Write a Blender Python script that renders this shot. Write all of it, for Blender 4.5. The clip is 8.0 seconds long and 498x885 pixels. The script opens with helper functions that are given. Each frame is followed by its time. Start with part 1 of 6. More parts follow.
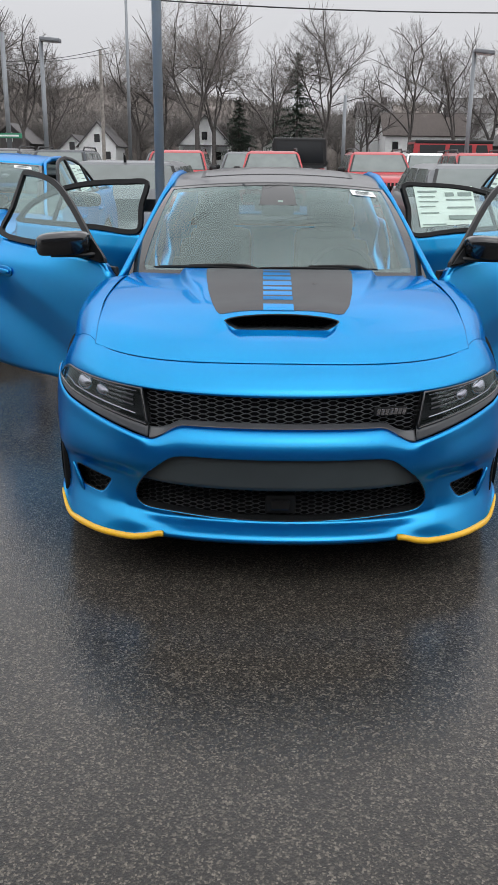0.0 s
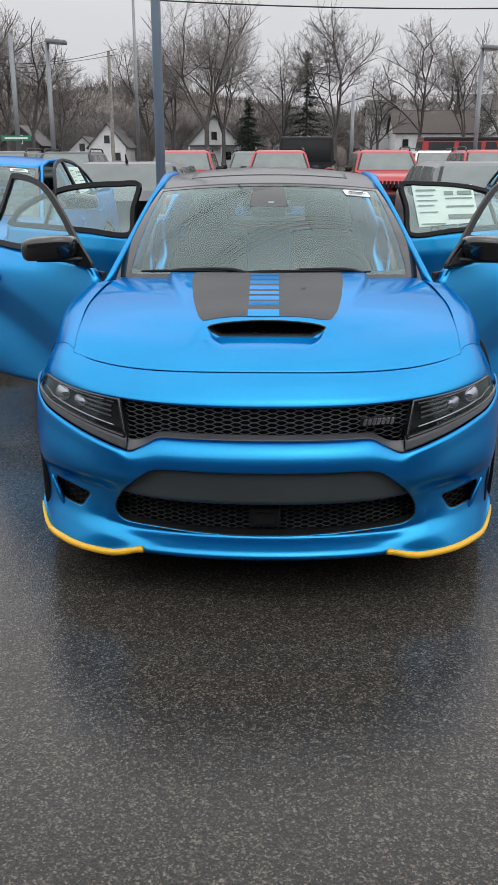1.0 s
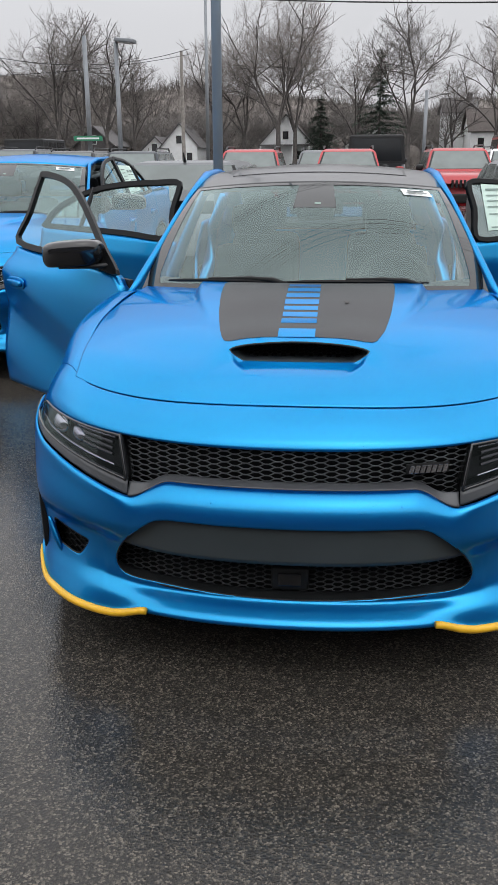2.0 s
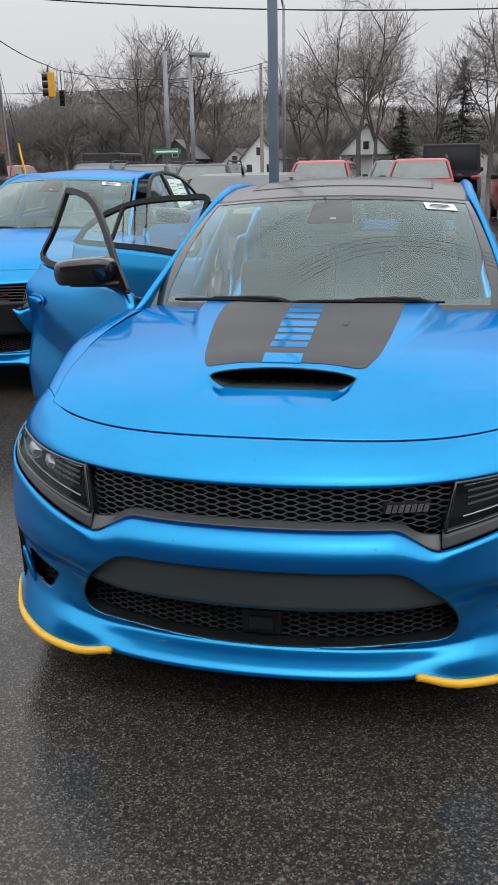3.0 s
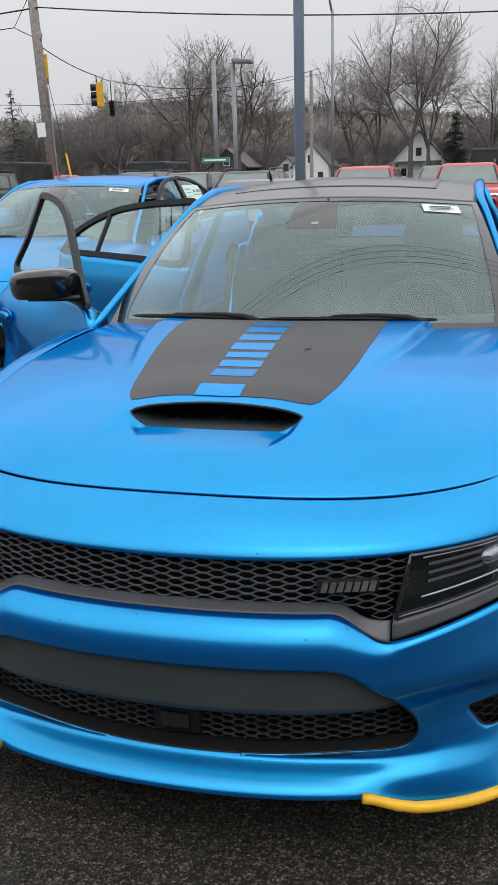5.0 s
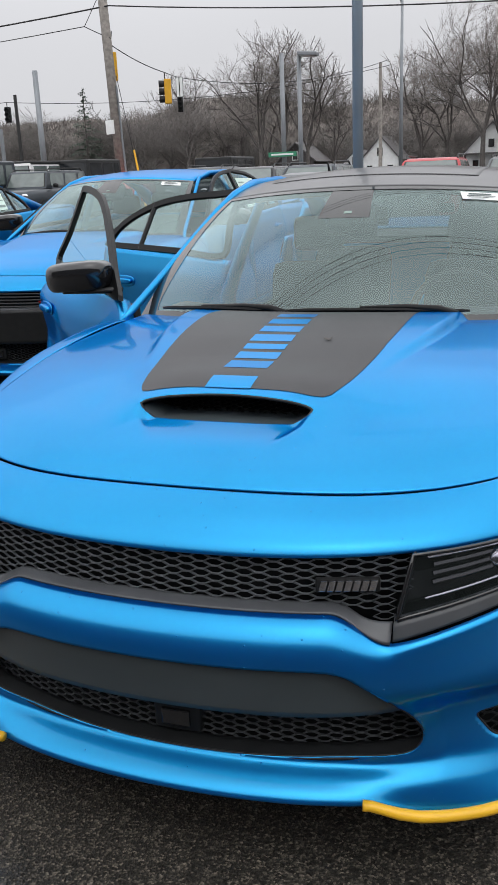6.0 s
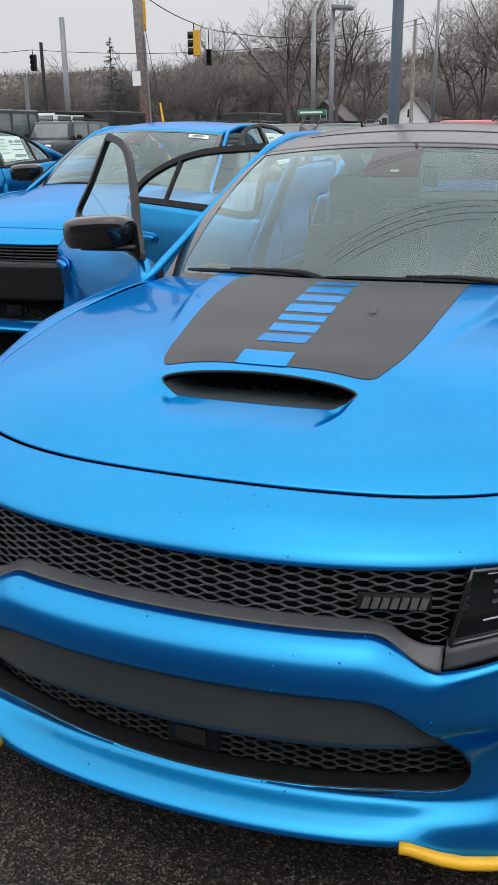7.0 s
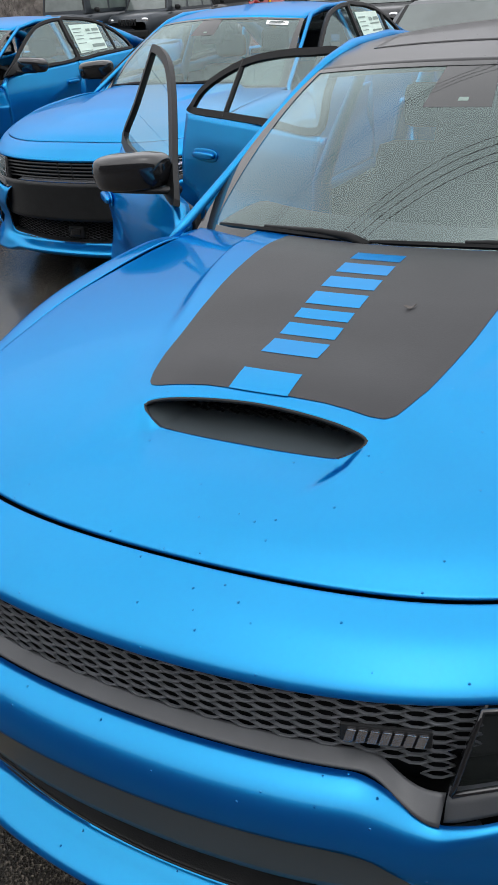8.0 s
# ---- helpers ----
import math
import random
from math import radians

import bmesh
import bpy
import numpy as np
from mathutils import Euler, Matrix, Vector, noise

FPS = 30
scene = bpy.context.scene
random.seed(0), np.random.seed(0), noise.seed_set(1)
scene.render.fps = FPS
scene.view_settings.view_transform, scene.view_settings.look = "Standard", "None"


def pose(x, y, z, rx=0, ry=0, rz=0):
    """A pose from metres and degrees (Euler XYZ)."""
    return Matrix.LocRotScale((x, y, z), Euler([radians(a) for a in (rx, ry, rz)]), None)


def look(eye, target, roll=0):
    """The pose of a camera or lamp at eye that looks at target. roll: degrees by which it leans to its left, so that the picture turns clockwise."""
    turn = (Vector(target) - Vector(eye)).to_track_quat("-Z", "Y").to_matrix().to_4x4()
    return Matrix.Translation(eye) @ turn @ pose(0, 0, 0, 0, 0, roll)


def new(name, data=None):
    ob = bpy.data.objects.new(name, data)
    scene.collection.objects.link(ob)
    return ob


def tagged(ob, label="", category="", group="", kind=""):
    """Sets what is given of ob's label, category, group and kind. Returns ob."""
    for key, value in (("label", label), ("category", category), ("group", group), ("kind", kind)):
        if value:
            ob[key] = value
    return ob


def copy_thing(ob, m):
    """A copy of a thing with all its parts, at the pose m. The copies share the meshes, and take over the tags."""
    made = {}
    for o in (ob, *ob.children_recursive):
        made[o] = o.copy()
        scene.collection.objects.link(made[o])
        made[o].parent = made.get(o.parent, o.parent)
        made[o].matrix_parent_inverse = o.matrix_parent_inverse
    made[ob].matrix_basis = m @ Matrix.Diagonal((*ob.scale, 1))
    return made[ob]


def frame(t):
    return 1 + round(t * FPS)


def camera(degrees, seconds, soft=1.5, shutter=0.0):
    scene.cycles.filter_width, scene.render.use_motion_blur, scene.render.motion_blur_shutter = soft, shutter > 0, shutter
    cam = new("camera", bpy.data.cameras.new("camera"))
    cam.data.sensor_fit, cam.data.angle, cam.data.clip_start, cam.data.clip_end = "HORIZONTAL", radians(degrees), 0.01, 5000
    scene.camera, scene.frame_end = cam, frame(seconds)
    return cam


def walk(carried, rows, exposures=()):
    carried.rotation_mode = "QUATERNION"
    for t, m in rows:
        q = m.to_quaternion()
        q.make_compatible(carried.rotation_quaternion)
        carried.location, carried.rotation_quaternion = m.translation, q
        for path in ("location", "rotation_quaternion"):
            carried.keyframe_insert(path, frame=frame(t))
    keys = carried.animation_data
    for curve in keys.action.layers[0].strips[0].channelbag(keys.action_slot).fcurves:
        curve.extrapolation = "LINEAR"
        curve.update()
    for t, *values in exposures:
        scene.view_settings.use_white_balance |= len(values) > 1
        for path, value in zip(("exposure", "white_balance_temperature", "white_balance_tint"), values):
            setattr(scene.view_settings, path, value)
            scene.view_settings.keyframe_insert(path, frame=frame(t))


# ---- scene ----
cam = camera(31.8, 8.0, soft=1.3)
PATH = [
    (0, (-0.083, -2.831, 1.503), (-0.105, -0.929, 0.883), 0.6),
    (0.3, (-0.024, -2.786, 1.502), (-0.029, -0.884, 0.884), 0.9),
    (0.5, (0.015, -2.774, 1.507), (-0.001, -0.871, 0.89), 0.1),
    (0.7, (0.029, -2.749, 1.514), (0.006, -0.848, 0.894), -0.1),
    (1, (0.021, -2.702, 1.507), (-0.03, -0.801, 0.886), -0.1),
    (1.2, (-0.013, -2.627, 1.488), (-0.1, -0.727, 0.87), -0.2),
    (1.5, (-0.001, -2.46, 1.485), (-0.149, -0.564, 0.864), -0.7),
    (1.7, (0.039, -2.331, 1.482), (-0.124, -0.438, 0.859), -0.5),
    (2.8, (0.381, -2.026, 1.508), (0.025, -0.152, 0.906), -1.0),
    (3, (0.405, -1.985, 1.497), (0.027, -0.114, 0.9), -1.1),
    (3.2, (0.399, -1.95, 1.489), (0.006, -0.08, 0.898), -0.8),
    (3.5, (0.4, -1.888, 1.476), (-0.012, -0.022, 0.886), -0.4),
    (3.7, (0.368, -1.813, 1.469), (-0.032, 0.057, 0.882), 0.8),
    (4, (0.367, -1.7, 1.487), (-0.051, 0.165, 0.901), 1.0),
    (4.2, (0.362, -1.652, 1.478), (-0.047, 0.217, 0.895), 1.1),
    (4.5, (0.45, -1.574, 1.467), (0.022, 0.29, 0.881), -0.0),
    (4.7, (0.524, -1.524, 1.462), (0.078, 0.337, 0.879), -0.7),
    (5.8, (0.736, -1.371, 1.437), (0.107, 0.437, 0.86), -2.8),
    (6, (0.736, -1.373, 1.431), (0.097, 0.431, 0.848), -2.5),
    (6.2, (0.74, -1.359, 1.423), (0.087, 0.439, 0.838), -2.6),
    (6.5, (0.712, -1.33, 1.42), (0.048, 0.458, 0.815), -2.2),
    (6.7, (0.682, -1.279, 1.412), (0.015, 0.494, 0.768), -1.6),
    (7, (0.621, -1.159, 1.41), (-0.044, 0.606, 0.745), -0.7),
    (7.2, (0.582, -1.065, 1.45), (-0.096, 0.687, 0.762), -1.2),
    (7.4, (0.55, -0.961, 1.504), (-0.157, 0.755, 0.756), -2.3),
    (7.5, (0.552, -0.92, 1.534), (-0.194, 0.756, 0.737), -3.0),
    (7.6, (0.555, -0.874, 1.55), (-0.232, 0.759, 0.703), -3.6),
    (7.8, (0.598, -0.768, 1.567), (-0.244, 0.806, 0.664), -4.2),
    (7.9, (0.63, -0.735, 1.576), (-0.213, 0.835, 0.667), -3.8),
    (8, (0.671, -0.694, 1.575), (-0.186, 0.868, 0.667), -3.7),
]
walk(cam, [(t, look(eye, target, roll)) for t, eye, target, roll in PATH])

# ---- world and light: flat overcast daylight on wet ground ----
world = bpy.data.worlds.new("overcast")
scene.world = world
world.use_nodes = True
wn, wl = world.node_tree.nodes, world.node_tree.links
wn.clear()
sky = wn.new("ShaderNodeTexSky")
sky.sky_type, sky.sun_disc = "NISHITA", False
sky.sun_elevation, sky.sun_rotation = radians(66), radians(158)
sky.air_density, sky.dust_density, sky.ozone_density = 1.0, 6.0, 1.0
grey = wn.new("ShaderNodeHueSaturation")
grey.inputs["Saturation"].default_value = 0.12
cover = wn.new("ShaderNodeMix")
cover.data_type = "RGBA"
cover.inputs[0].default_value = 0.8
cloud_map = wn.new("ShaderNodeTexCoord")
cloud_noise = wn.new("ShaderNodeTexNoise")
cloud_noise.inputs["Scale"].default_value = 2.2
cloud_noise.inputs["Detail"].default_value = 5.0
cloud_ramp = wn.new("ShaderNodeValToRGB")
cloud_ramp.color_ramp.elements[0].position, cloud_ramp.color_ramp.elements[0].color = 0.3, (6.65, 6.7, 7.0, 1)
cloud_ramp.color_ramp.elements[1].position, cloud_ramp.color_ramp.elements[1].color = 0.75, (7.25, 7.3, 7.65, 1)
back = wn.new("ShaderNodeBackground")
back.inputs["Strength"].default_value = 0.1
wout = wn.new("ShaderNodeOutputWorld")
wl.new(sky.outputs[0], grey.inputs["Color"])
wl.new(cloud_map.outputs["Generated"], cloud_noise.inputs["Vector"])
wl.new(cloud_noise.outputs["Fac"], cloud_ramp.inputs[0])
wl.new(grey.outputs[0], cover.inputs[6])
wl.new(cloud_ramp.outputs[0], cover.inputs[7])
# an overcast sky is about three times as bright overhead as at the horizon
up = wn.new("ShaderNodeSeparateXYZ")
rise = wn.new("ShaderNodeMapRange")
rise.inputs["To Min"].default_value, rise.inputs["To Max"].default_value = 0.86, 1.76
lifted = wn.new("ShaderNodeVectorMath")
lifted.operation = "SCALE"
wl.new(cloud_map.outputs["Generated"], up.inputs[0])
rise.interpolation_type = "SMOOTHSTEP"
rise.inputs["From Min"].default_value, rise.inputs["From Max"].default_value = 0.12, 0.52
wl.new(up.outputs[2], rise.inputs["Value"])
wl.new(cover.outputs[2], lifted.inputs[0])
wl.new(rise.outputs[0], lifted.inputs["Scale"])
wl.new(lifted.outputs[0], back.inputs["Color"])
wl.new(back.outputs[0], wout.inputs["Surface"])

sun = new("sun", bpy.data.lights.new("sun", "SUN"))
sun.data.energy, sun.data.angle, sun.data.color = 0.5, radians(150), (1.0, 0.99, 0.98)
sun.matrix_world = look((1, -2, 12), (0, 0, 0))
scene.view_settings.exposure = 0.43


# ---- materials ----
def material(name, base, rough=0.5, metal=0.0, vary=0.12, scale=8.0, bump=0.0, bump_scale=60.0, coat=0.0, spec=0.5, per_object=0.0):
    m = bpy.data.materials.new(name)
    m.use_nodes = True
    n, l = m.node_tree.nodes, m.node_tree.links
    b = n["Principled BSDF"]
    b.inputs["Roughness"].default_value, b.inputs["Metallic"].default_value = rough, metal
    b.inputs["Coat Weight"].default_value, b.inputs["Coat Roughness"].default_value = coat, 0.04
    b.inputs["Specular IOR Level"].default_value = spec
    where = n.new("ShaderNodeTexCoord")
    tex = n.new("ShaderNodeTexNoise")
    tex.inputs["Scale"].default_value, tex.inputs["Detail"].default_value = scale, 6.0
    ramp = n.new("ShaderNodeValToRGB")
    ramp.color_ramp.elements[0].position, ramp.color_ramp.elements[1].position = 0.3, 0.7
    ramp.color_ramp.elements[0].color = (*[c * (1 - vary) for c in base], 1)
    ramp.color_ramp.elements[1].color = (*[min(1, c * (1 + vary)) for c in base], 1)
    l.new(where.outputs["Object"], tex.inputs["Vector"])
    l.new(tex.outputs["Fac"], ramp.inputs[0])
    colour = ramp.outputs[0]
    if per_object:
        info = n.new("ShaderNodeObjectInfo")
        hsv = n.new("ShaderNodeHueSaturation")
        span = n.new("ShaderNodeMapRange")
        span.inputs["To Min"].default_value, span.inputs["To Max"].default_value = 1 - per_object, 1 + per_object
        l.new(info.outputs["Random"], span.inputs["Value"])
        l.new(span.outputs[0], hsv.inputs["Value"])
        l.new(colour, hsv.inputs["Color"])
        colour = hsv.outputs[0]
    l.new(colour, b.inputs["Base Color"])
    if bump:
        fine = n.new("ShaderNodeTexNoise")
        fine.inputs["Scale"].default_value, fine.inputs["Detail"].default_value = bump_scale, 4.0
        relief = n.new("ShaderNodeBump")
        relief.inputs["Strength"].default_value, relief.inputs["Distance"].default_value = bump, 0.01
        l.new(where.outputs["Object"], fine.inputs["Vector"])
        l.new(fine.outputs["Fac"], relief.inputs["Height"])
        l.new(relief.outputs[0], b.inputs["Normal"])
    return m


def paint(name, base, metal=0.75, rough=0.34, drops=True, coat=0.6, edge=None, pigment=None):
    """Metallic car paint under a clear coat, with flakes and scattered rain drops."""
    m = material(name, base, rough, metal, 0.05, 3.0, coat=coat)
    n, l = m.node_tree.nodes, m.node_tree.links
    b = n["Principled BSDF"]
    b.inputs["Coat Roughness"].default_value, b.inputs["Coat IOR"].default_value = 0.055, 1.44
    if edge:
        b.inputs["Specular Tint"].default_value = (*edge, 1)
    if pigment:
        # deep blue pigment between the flakes
        under, blend = n.new("ShaderNodeBsdfDiffuse"), n.new("ShaderNodeMixShader")
        under.inputs["Color"].default_value = (*pigment, 1)
        blend.inputs[0].default_value = 0.26
        l.new(b.outputs[0], blend.inputs[1])
        l.new(under.outputs[0], blend.inputs[2])
        l.new(blend.outputs[0], n["Material Output"].inputs["Surface"])
    if drops:
        where = n.new("ShaderNodeTexCoord")
        cells = n.new("ShaderNodeTexVoronoi")
        cells.inputs["Scale"].default_value = 64.0
        cells.inputs["Randomness"].default_value = 1.0
        size = n.new("ShaderNodeMapRange")
        size.inputs["From Min"].default_value, size.inputs["From Max"].default_value = 0.15, 0.02
        pick = n.new("ShaderNodeMath")
        pick.operation, pick.inputs[1].default_value = "GREATER_THAN", 0.90
        split = n.new("ShaderNodeSeparateColor")
        both = n.new("ShaderNodeMath")
        both.operation = "MULTIPLY"
        relief = n.new("ShaderNodeBump")
        relief.inputs["Strength"].default_value, relief.inputs["Distance"].default_value = 0.8, 0.004
        l.new(where.outputs["Object"], cells.inputs["Vector"])
        l.new(cells.outputs["Distance"], size.inputs["Value"])
        l.new(cells.outputs["Color"], split.inputs[0])
        l.new(split.outputs[0], pick.inputs[0])
        l.new(size.outputs[0], both.inputs[0])
        l.new(pick.outputs[0], both.inputs[1])
        l.new(both.outputs[0], relief.inputs["Height"])
        l.new(relief.outputs[0], b.inputs["Coat Normal"])
        l.new(relief.outputs[0], b.inputs["Normal"])
    return m


def glass(name, tint, haze=0.0, rough=0.0, mirror=0.07):
    """A thin pane: tinted see-through with a damp film and a mirror that grows towards grazing sight."""
    m = bpy.data.materials.new(name)
    m.use_nodes = True
    n, l = m.node_tree.nodes, m.node_tree.links
    n.clear()
    clear = n.new("ShaderNodeBsdfTransparent")
    clear.inputs[0].default_value = (*tint, 1)
    shine = n.new("ShaderNodeBsdfGlossy")
    shine.inputs["Roughness"].default_value = rough
    shine.inputs["Color"].default_value = (0.80, 0.99, 0.97, 1)
    graze = n.new("ShaderNodeLayerWeight")
    graze.inputs["Blend"].default_value = 0.5
    fifth = n.new("ShaderNodeMath")
    fifth.operation, fifth.inputs[1].default_value = "POWER", 5.0
    fres = n.new("ShaderNodeMapRange")
    fres.inputs["To Min"].default_value = mirror
    l.new(graze.outputs["Facing"], fifth.inputs[0])
    l.new(fifth.outputs[0], fres.inputs["Value"])
    film = n.new("ShaderNodeBsdfDiffuse")
    film.inputs["Color"].default_value = (0.50, 0.60, 0.58, 1)
    where = n.new("ShaderNodeTexCoord")
    mist = n.new("ShaderNodeTexNoise")
    mist.inputs["Scale"].default_value, mist.inputs["Detail"].default_value = 2.5, 4.0
    amount = n.new("ShaderNodeMapRange")
    amount.inputs["From Min"].default_value, amount.inputs["From Max"].default_value = 0.3, 0.7
    amount.inputs["To Min"].default_value, amount.inputs["To Max"].default_value = haze * 0.8, haze * 1.2
    hazed = n.new("ShaderNodeMixShader")
    l.new(where.outputs["Object"], mist.inputs["Vector"])
    l.new(mist.outputs["Fac"], amount.inputs["Value"])
    l.new(amount.outputs[0], hazed.inputs[0])
    l.new(clear.outputs[0], hazed.inputs[1])
    l.new(film.outputs[0], hazed.inputs[2])
    mix = n.new("ShaderNodeMixShader")
    out = n.new("ShaderNodeOutputMaterial")
    l.new(fres.outputs[0], mix.inputs[0])
    l.new(hazed.outputs[0], mix.inputs[1])
    l.new(shine.outputs[0], mix.inputs[2])
    l.new(mix.outputs[0], out.inputs[0])
    return m


def asphalt():
    m = bpy.data.materials.new("wet_asphalt")
    m.use_nodes = True
    n, l = m.node_tree.nodes, m.node_tree.links
    b = n["Principled BSDF"]
    where = n.new("ShaderNodeTexCoord")

    def tex(scale, detail=6.0, kind="ShaderNodeTexNoise"):
        t = n.new(kind)
        t.inputs["Scale"].default_value = scale
        if kind == "ShaderNodeTexNoise":
            t.inputs["Detail"].default_value = detail
        l.new(where.outputs["Object"], t.inputs["Vector"])
        return t

    def rng(src, a, c, d, e):
        r = n.new("ShaderNodeMapRange")
        for k, v in zip(("From Min", "From Max", "To Min", "To Max"), (a, c, d, e)):
            r.inputs[k].default_value = v
        l.new(src, r.inputs["Value"])
        return r.outputs[0]

    def op(kind, x, y):
        o = n.new("ShaderNodeMath")
        o.operation = kind
        for k, v in ((0, x), (1, y)):
            if hasattr(v, "default_value"):
                l.new(v, o.inputs[k])
            else:
                o.inputs[k].default_value = v
        return o.outputs[0]

    stones = tex(205.0, kind="ShaderNodeTexVoronoi")
    chips = tex(115.0, kind="ShaderNodeTexVoronoi")
    grit = tex(380.0, 3.0)
    blotch = tex(1.3, 7.0)
    wide = tex(0.35, 3.0)
    split, split2 = n.new("ShaderNodeSeparateColor"), n.new("ShaderNodeSeparateColor")
    l.new(stones.outputs["Color"], split.inputs[0])
    l.new(chips.outputs["Color"], split2.inputs[0])
    pale = op("ADD", op("MULTIPLY", op("POWER", split.outputs[0], 5.0), 0.125), op("MULTIPLY", op("POWER", split2.outputs[1], 14.0), 0.06))
    tone = op("ADD", rng(blotch.outputs["Fac"], 0.3, 0.7, 0.008, 0.013), pale)
    colour = n.new("ShaderNodeCombineColor")
    l.new(op("MULTIPLY", tone, 1.15), colour.inputs[0])
    l.new(tone, colour.inputs[1])
    l.new(op("MULTIPLY", tone, 0.80), colour.inputs[2])
    l.new(colour.outputs[0], b.inputs["Base Color"])
    b.inputs["Roughness"].default_value, b.inputs["Specular IOR Level"].default_value = 0.6, 0.2
    high = op("ADD", op("ADD", stones.outputs["Distance"], op("MULTIPLY", chips.outputs["Distance"], 1.2)), op("MULTIPLY", grit.outputs["Fac"], 0.35))
    relief = n.new("ShaderNodeBump")
    relief.inputs["Strength"].default_value, relief.inputs["Distance"].default_value = 0.8, 0.006
    l.new(high, relief.inputs["Height"])
    l.new(relief.outputs[0], b.inputs["Normal"])
    # the film of rain water, thinner where the stones stand out
    b.inputs["Coat IOR"].default_value = 1.34
    l.new(rng(wide.outputs["Fac"], 0.35, 0.65, 0.75, 1.0), b.inputs["Coat Weight"])
    l.new(rng(blotch.outputs["Fac"], 0.3, 0.7, 0.012, 0.035), b.inputs["Coat Roughness"])
    film = n.new("ShaderNodeBump")
    film.inputs["Strength"].default_value, film.inputs["Distance"].default_value = 0.115, 0.003
    l.new(high, film.inputs["Height"])
    l.new(film.outputs[0], b.inputs["Coat Normal"])
    return m


BLUE = paint("blue_metallic_paint", (0.014, 0.308, 0.572), 1.0, 0.32, True, 0.60, (0.32, 0.65, 0.94), (0.002, 0.078, 0.46))
RED = paint("red_paint", (0.36, 0.02, 0.025), 0.2, 0.35, False)
SILVER = paint("grey_paint", (0.12, 0.128, 0.135), 0.5, 0.4, False, 0.3)
DARKCAR = paint("charcoal_paint", (0.016, 0.018, 0.02), 0.4, 0.35, False)
WHITECAR = paint("white_paint", (0.7, 0.7, 0.7), 0.0, 0.35, False)
SLATE = paint("slate_paint", (0.026, 0.034, 0.043), 0.4, 0.35, False, 0.3)
STRIPE = material("satin_black_vinyl", (0.022, 0.0225, 0.025), 0.46, 0.0, 0.15, 5.0, 0.05, 300, spec=0.4)
ROOFBLACK = paint("gloss_black_paint", (0.010, 0.010, 0.012), 0.2, 0.3, True, 0.25)
GLOSSBLACK = material("gloss_black_plastic", (0.010, 0.010, 0.011), 0.12, 0.0, 0.1, 9.0, coat=0.5)
BLACK = material("black_plastic", (0.013, 0.0138, 0.0145), 0.42, 0.0, 0.2, 20.0, 0.1, 400, spec=0.3)
PANELDARK = material("dark_grey_plastic_panel", (0.050, 0.062, 0.068), 0.4, 0.0, 0.1, 6.0, 0.05, 500)
TRIMGREY = material("charcoal_plastic_trim", (0.052, 0.055, 0.060), 0.36, 0.0, 0.12, 14.0, 0.05, 500)
MESHMAT = material("satin_black_grille", (0.085, 0.091, 0.100), 0.30, 0.0, 0.15, 30.0)
# near-black that stands in for shade behind openings and inside bodies
VOID = material("shade_black", (0.010, 0.0105, 0.011), 0.9, 0.0, 0.1, 5.0, spec=0.1)
RUBBER = material("tyre_rubber", (0.012, 0.012, 0.012), 0.75, 0.0, 0.2, 30.0, 0.2, 90)
CHROME = material("chrome", (0.62, 0.63, 0.65), 0.12, 1.0, 0.05, 20.0)
DARKCHROME = material("dark_chrome", (0.578, 0.578, 0.612), 0.25, 1.0, 0.1, 30.0)
YELLOW = material("yellow_plastic_edge_guard", (0.75, 0.42, 0.02), 0.35, 0.0, 0.06, 12.0)
PAPER = material("white_paper_sticker", (0.75, 0.77, 0.76), 0.5, 0.0, 0.04, 9.0)
MINT = material("pale_green_paper", (0.62, 0.78, 0.70), 0.5, 0.0, 0.05, 9.0)
# opaque panes; the reflected sky is partly painted in as a grey-green base
PARKEDGLASS = material("sky_toned_car_glass", (0.105, 0.130, 0.124), 0.08, 0.0, 0.25, 1.5, spec=1.0)
FRAMEBLACK = material("black_window_frame", (0.007, 0.0075, 0.008), 0.4, 0.0, 0.2, 20.0, spec=0.15)
DARKPANE = material("dark_rear_glass", (0.012, 0.014, 0.016), 0.08, 0.0, 0.2, 1.5, spec=0.4)
PALEINK = material("faint_print", (0.22, 0.30, 0.27), 0.6, 0.0, 0.1, 40.0)
INK = material("print_ink", (0.05, 0.07, 0.07), 0.6, 0.0, 0.1, 40.0)
FRIT = material("black_glass_print", (0.02, 0.022, 0.022), 0.04, 0.0, 0.1, 12.0, spec=0.75)
HEADLINER = material("grey_headliner_cloth", (0.24, 0.25, 0.24), 0.9, 0.0, 0.06, 9.0, spec=0.1)
CABIN = material("dark_cabin_plastic", (0.022, 0.023, 0.025), 0.7, 0.0, 0.15, 8.0)
SEATCLOTH = material("charcoal_seat_cloth", (0.018, 0.019, 0.021), 0.9, 0.0, 0.15, 25.0, spec=0.2)
WINDSHIELD = glass("windshield_glass", (0.64, 0.72, 0.71), 0.06, 0.0, 0.098)
SIDEGLASS = glass("side_glass", (0.74, 0.84, 0.82), 0.03, 0.0, 0.13)
DARKGLASS = glass("tinted_glass", (0.34, 0.38, 0.38), 0.05)
LENS = glass("lamp_lens", (0.70, 0.70, 0.74), 0.012, 0.0, 0.035)
REDLENS = material("red_lens", (0.25, 0.01, 0.01), 0.15, 0.0, 0.1, 20.0, coat=0.5)
GALV = material("galvanised_steel", (0.20, 0.215, 0.23), 0.5, 0.35, 0.1, 3.0, 0.05, 60)
GREYPOLE = material("grey_painted_steel", (0.26, 0.31, 0.36), 0.5, 0.0, 0.08, 2.0, 0.05, 60)
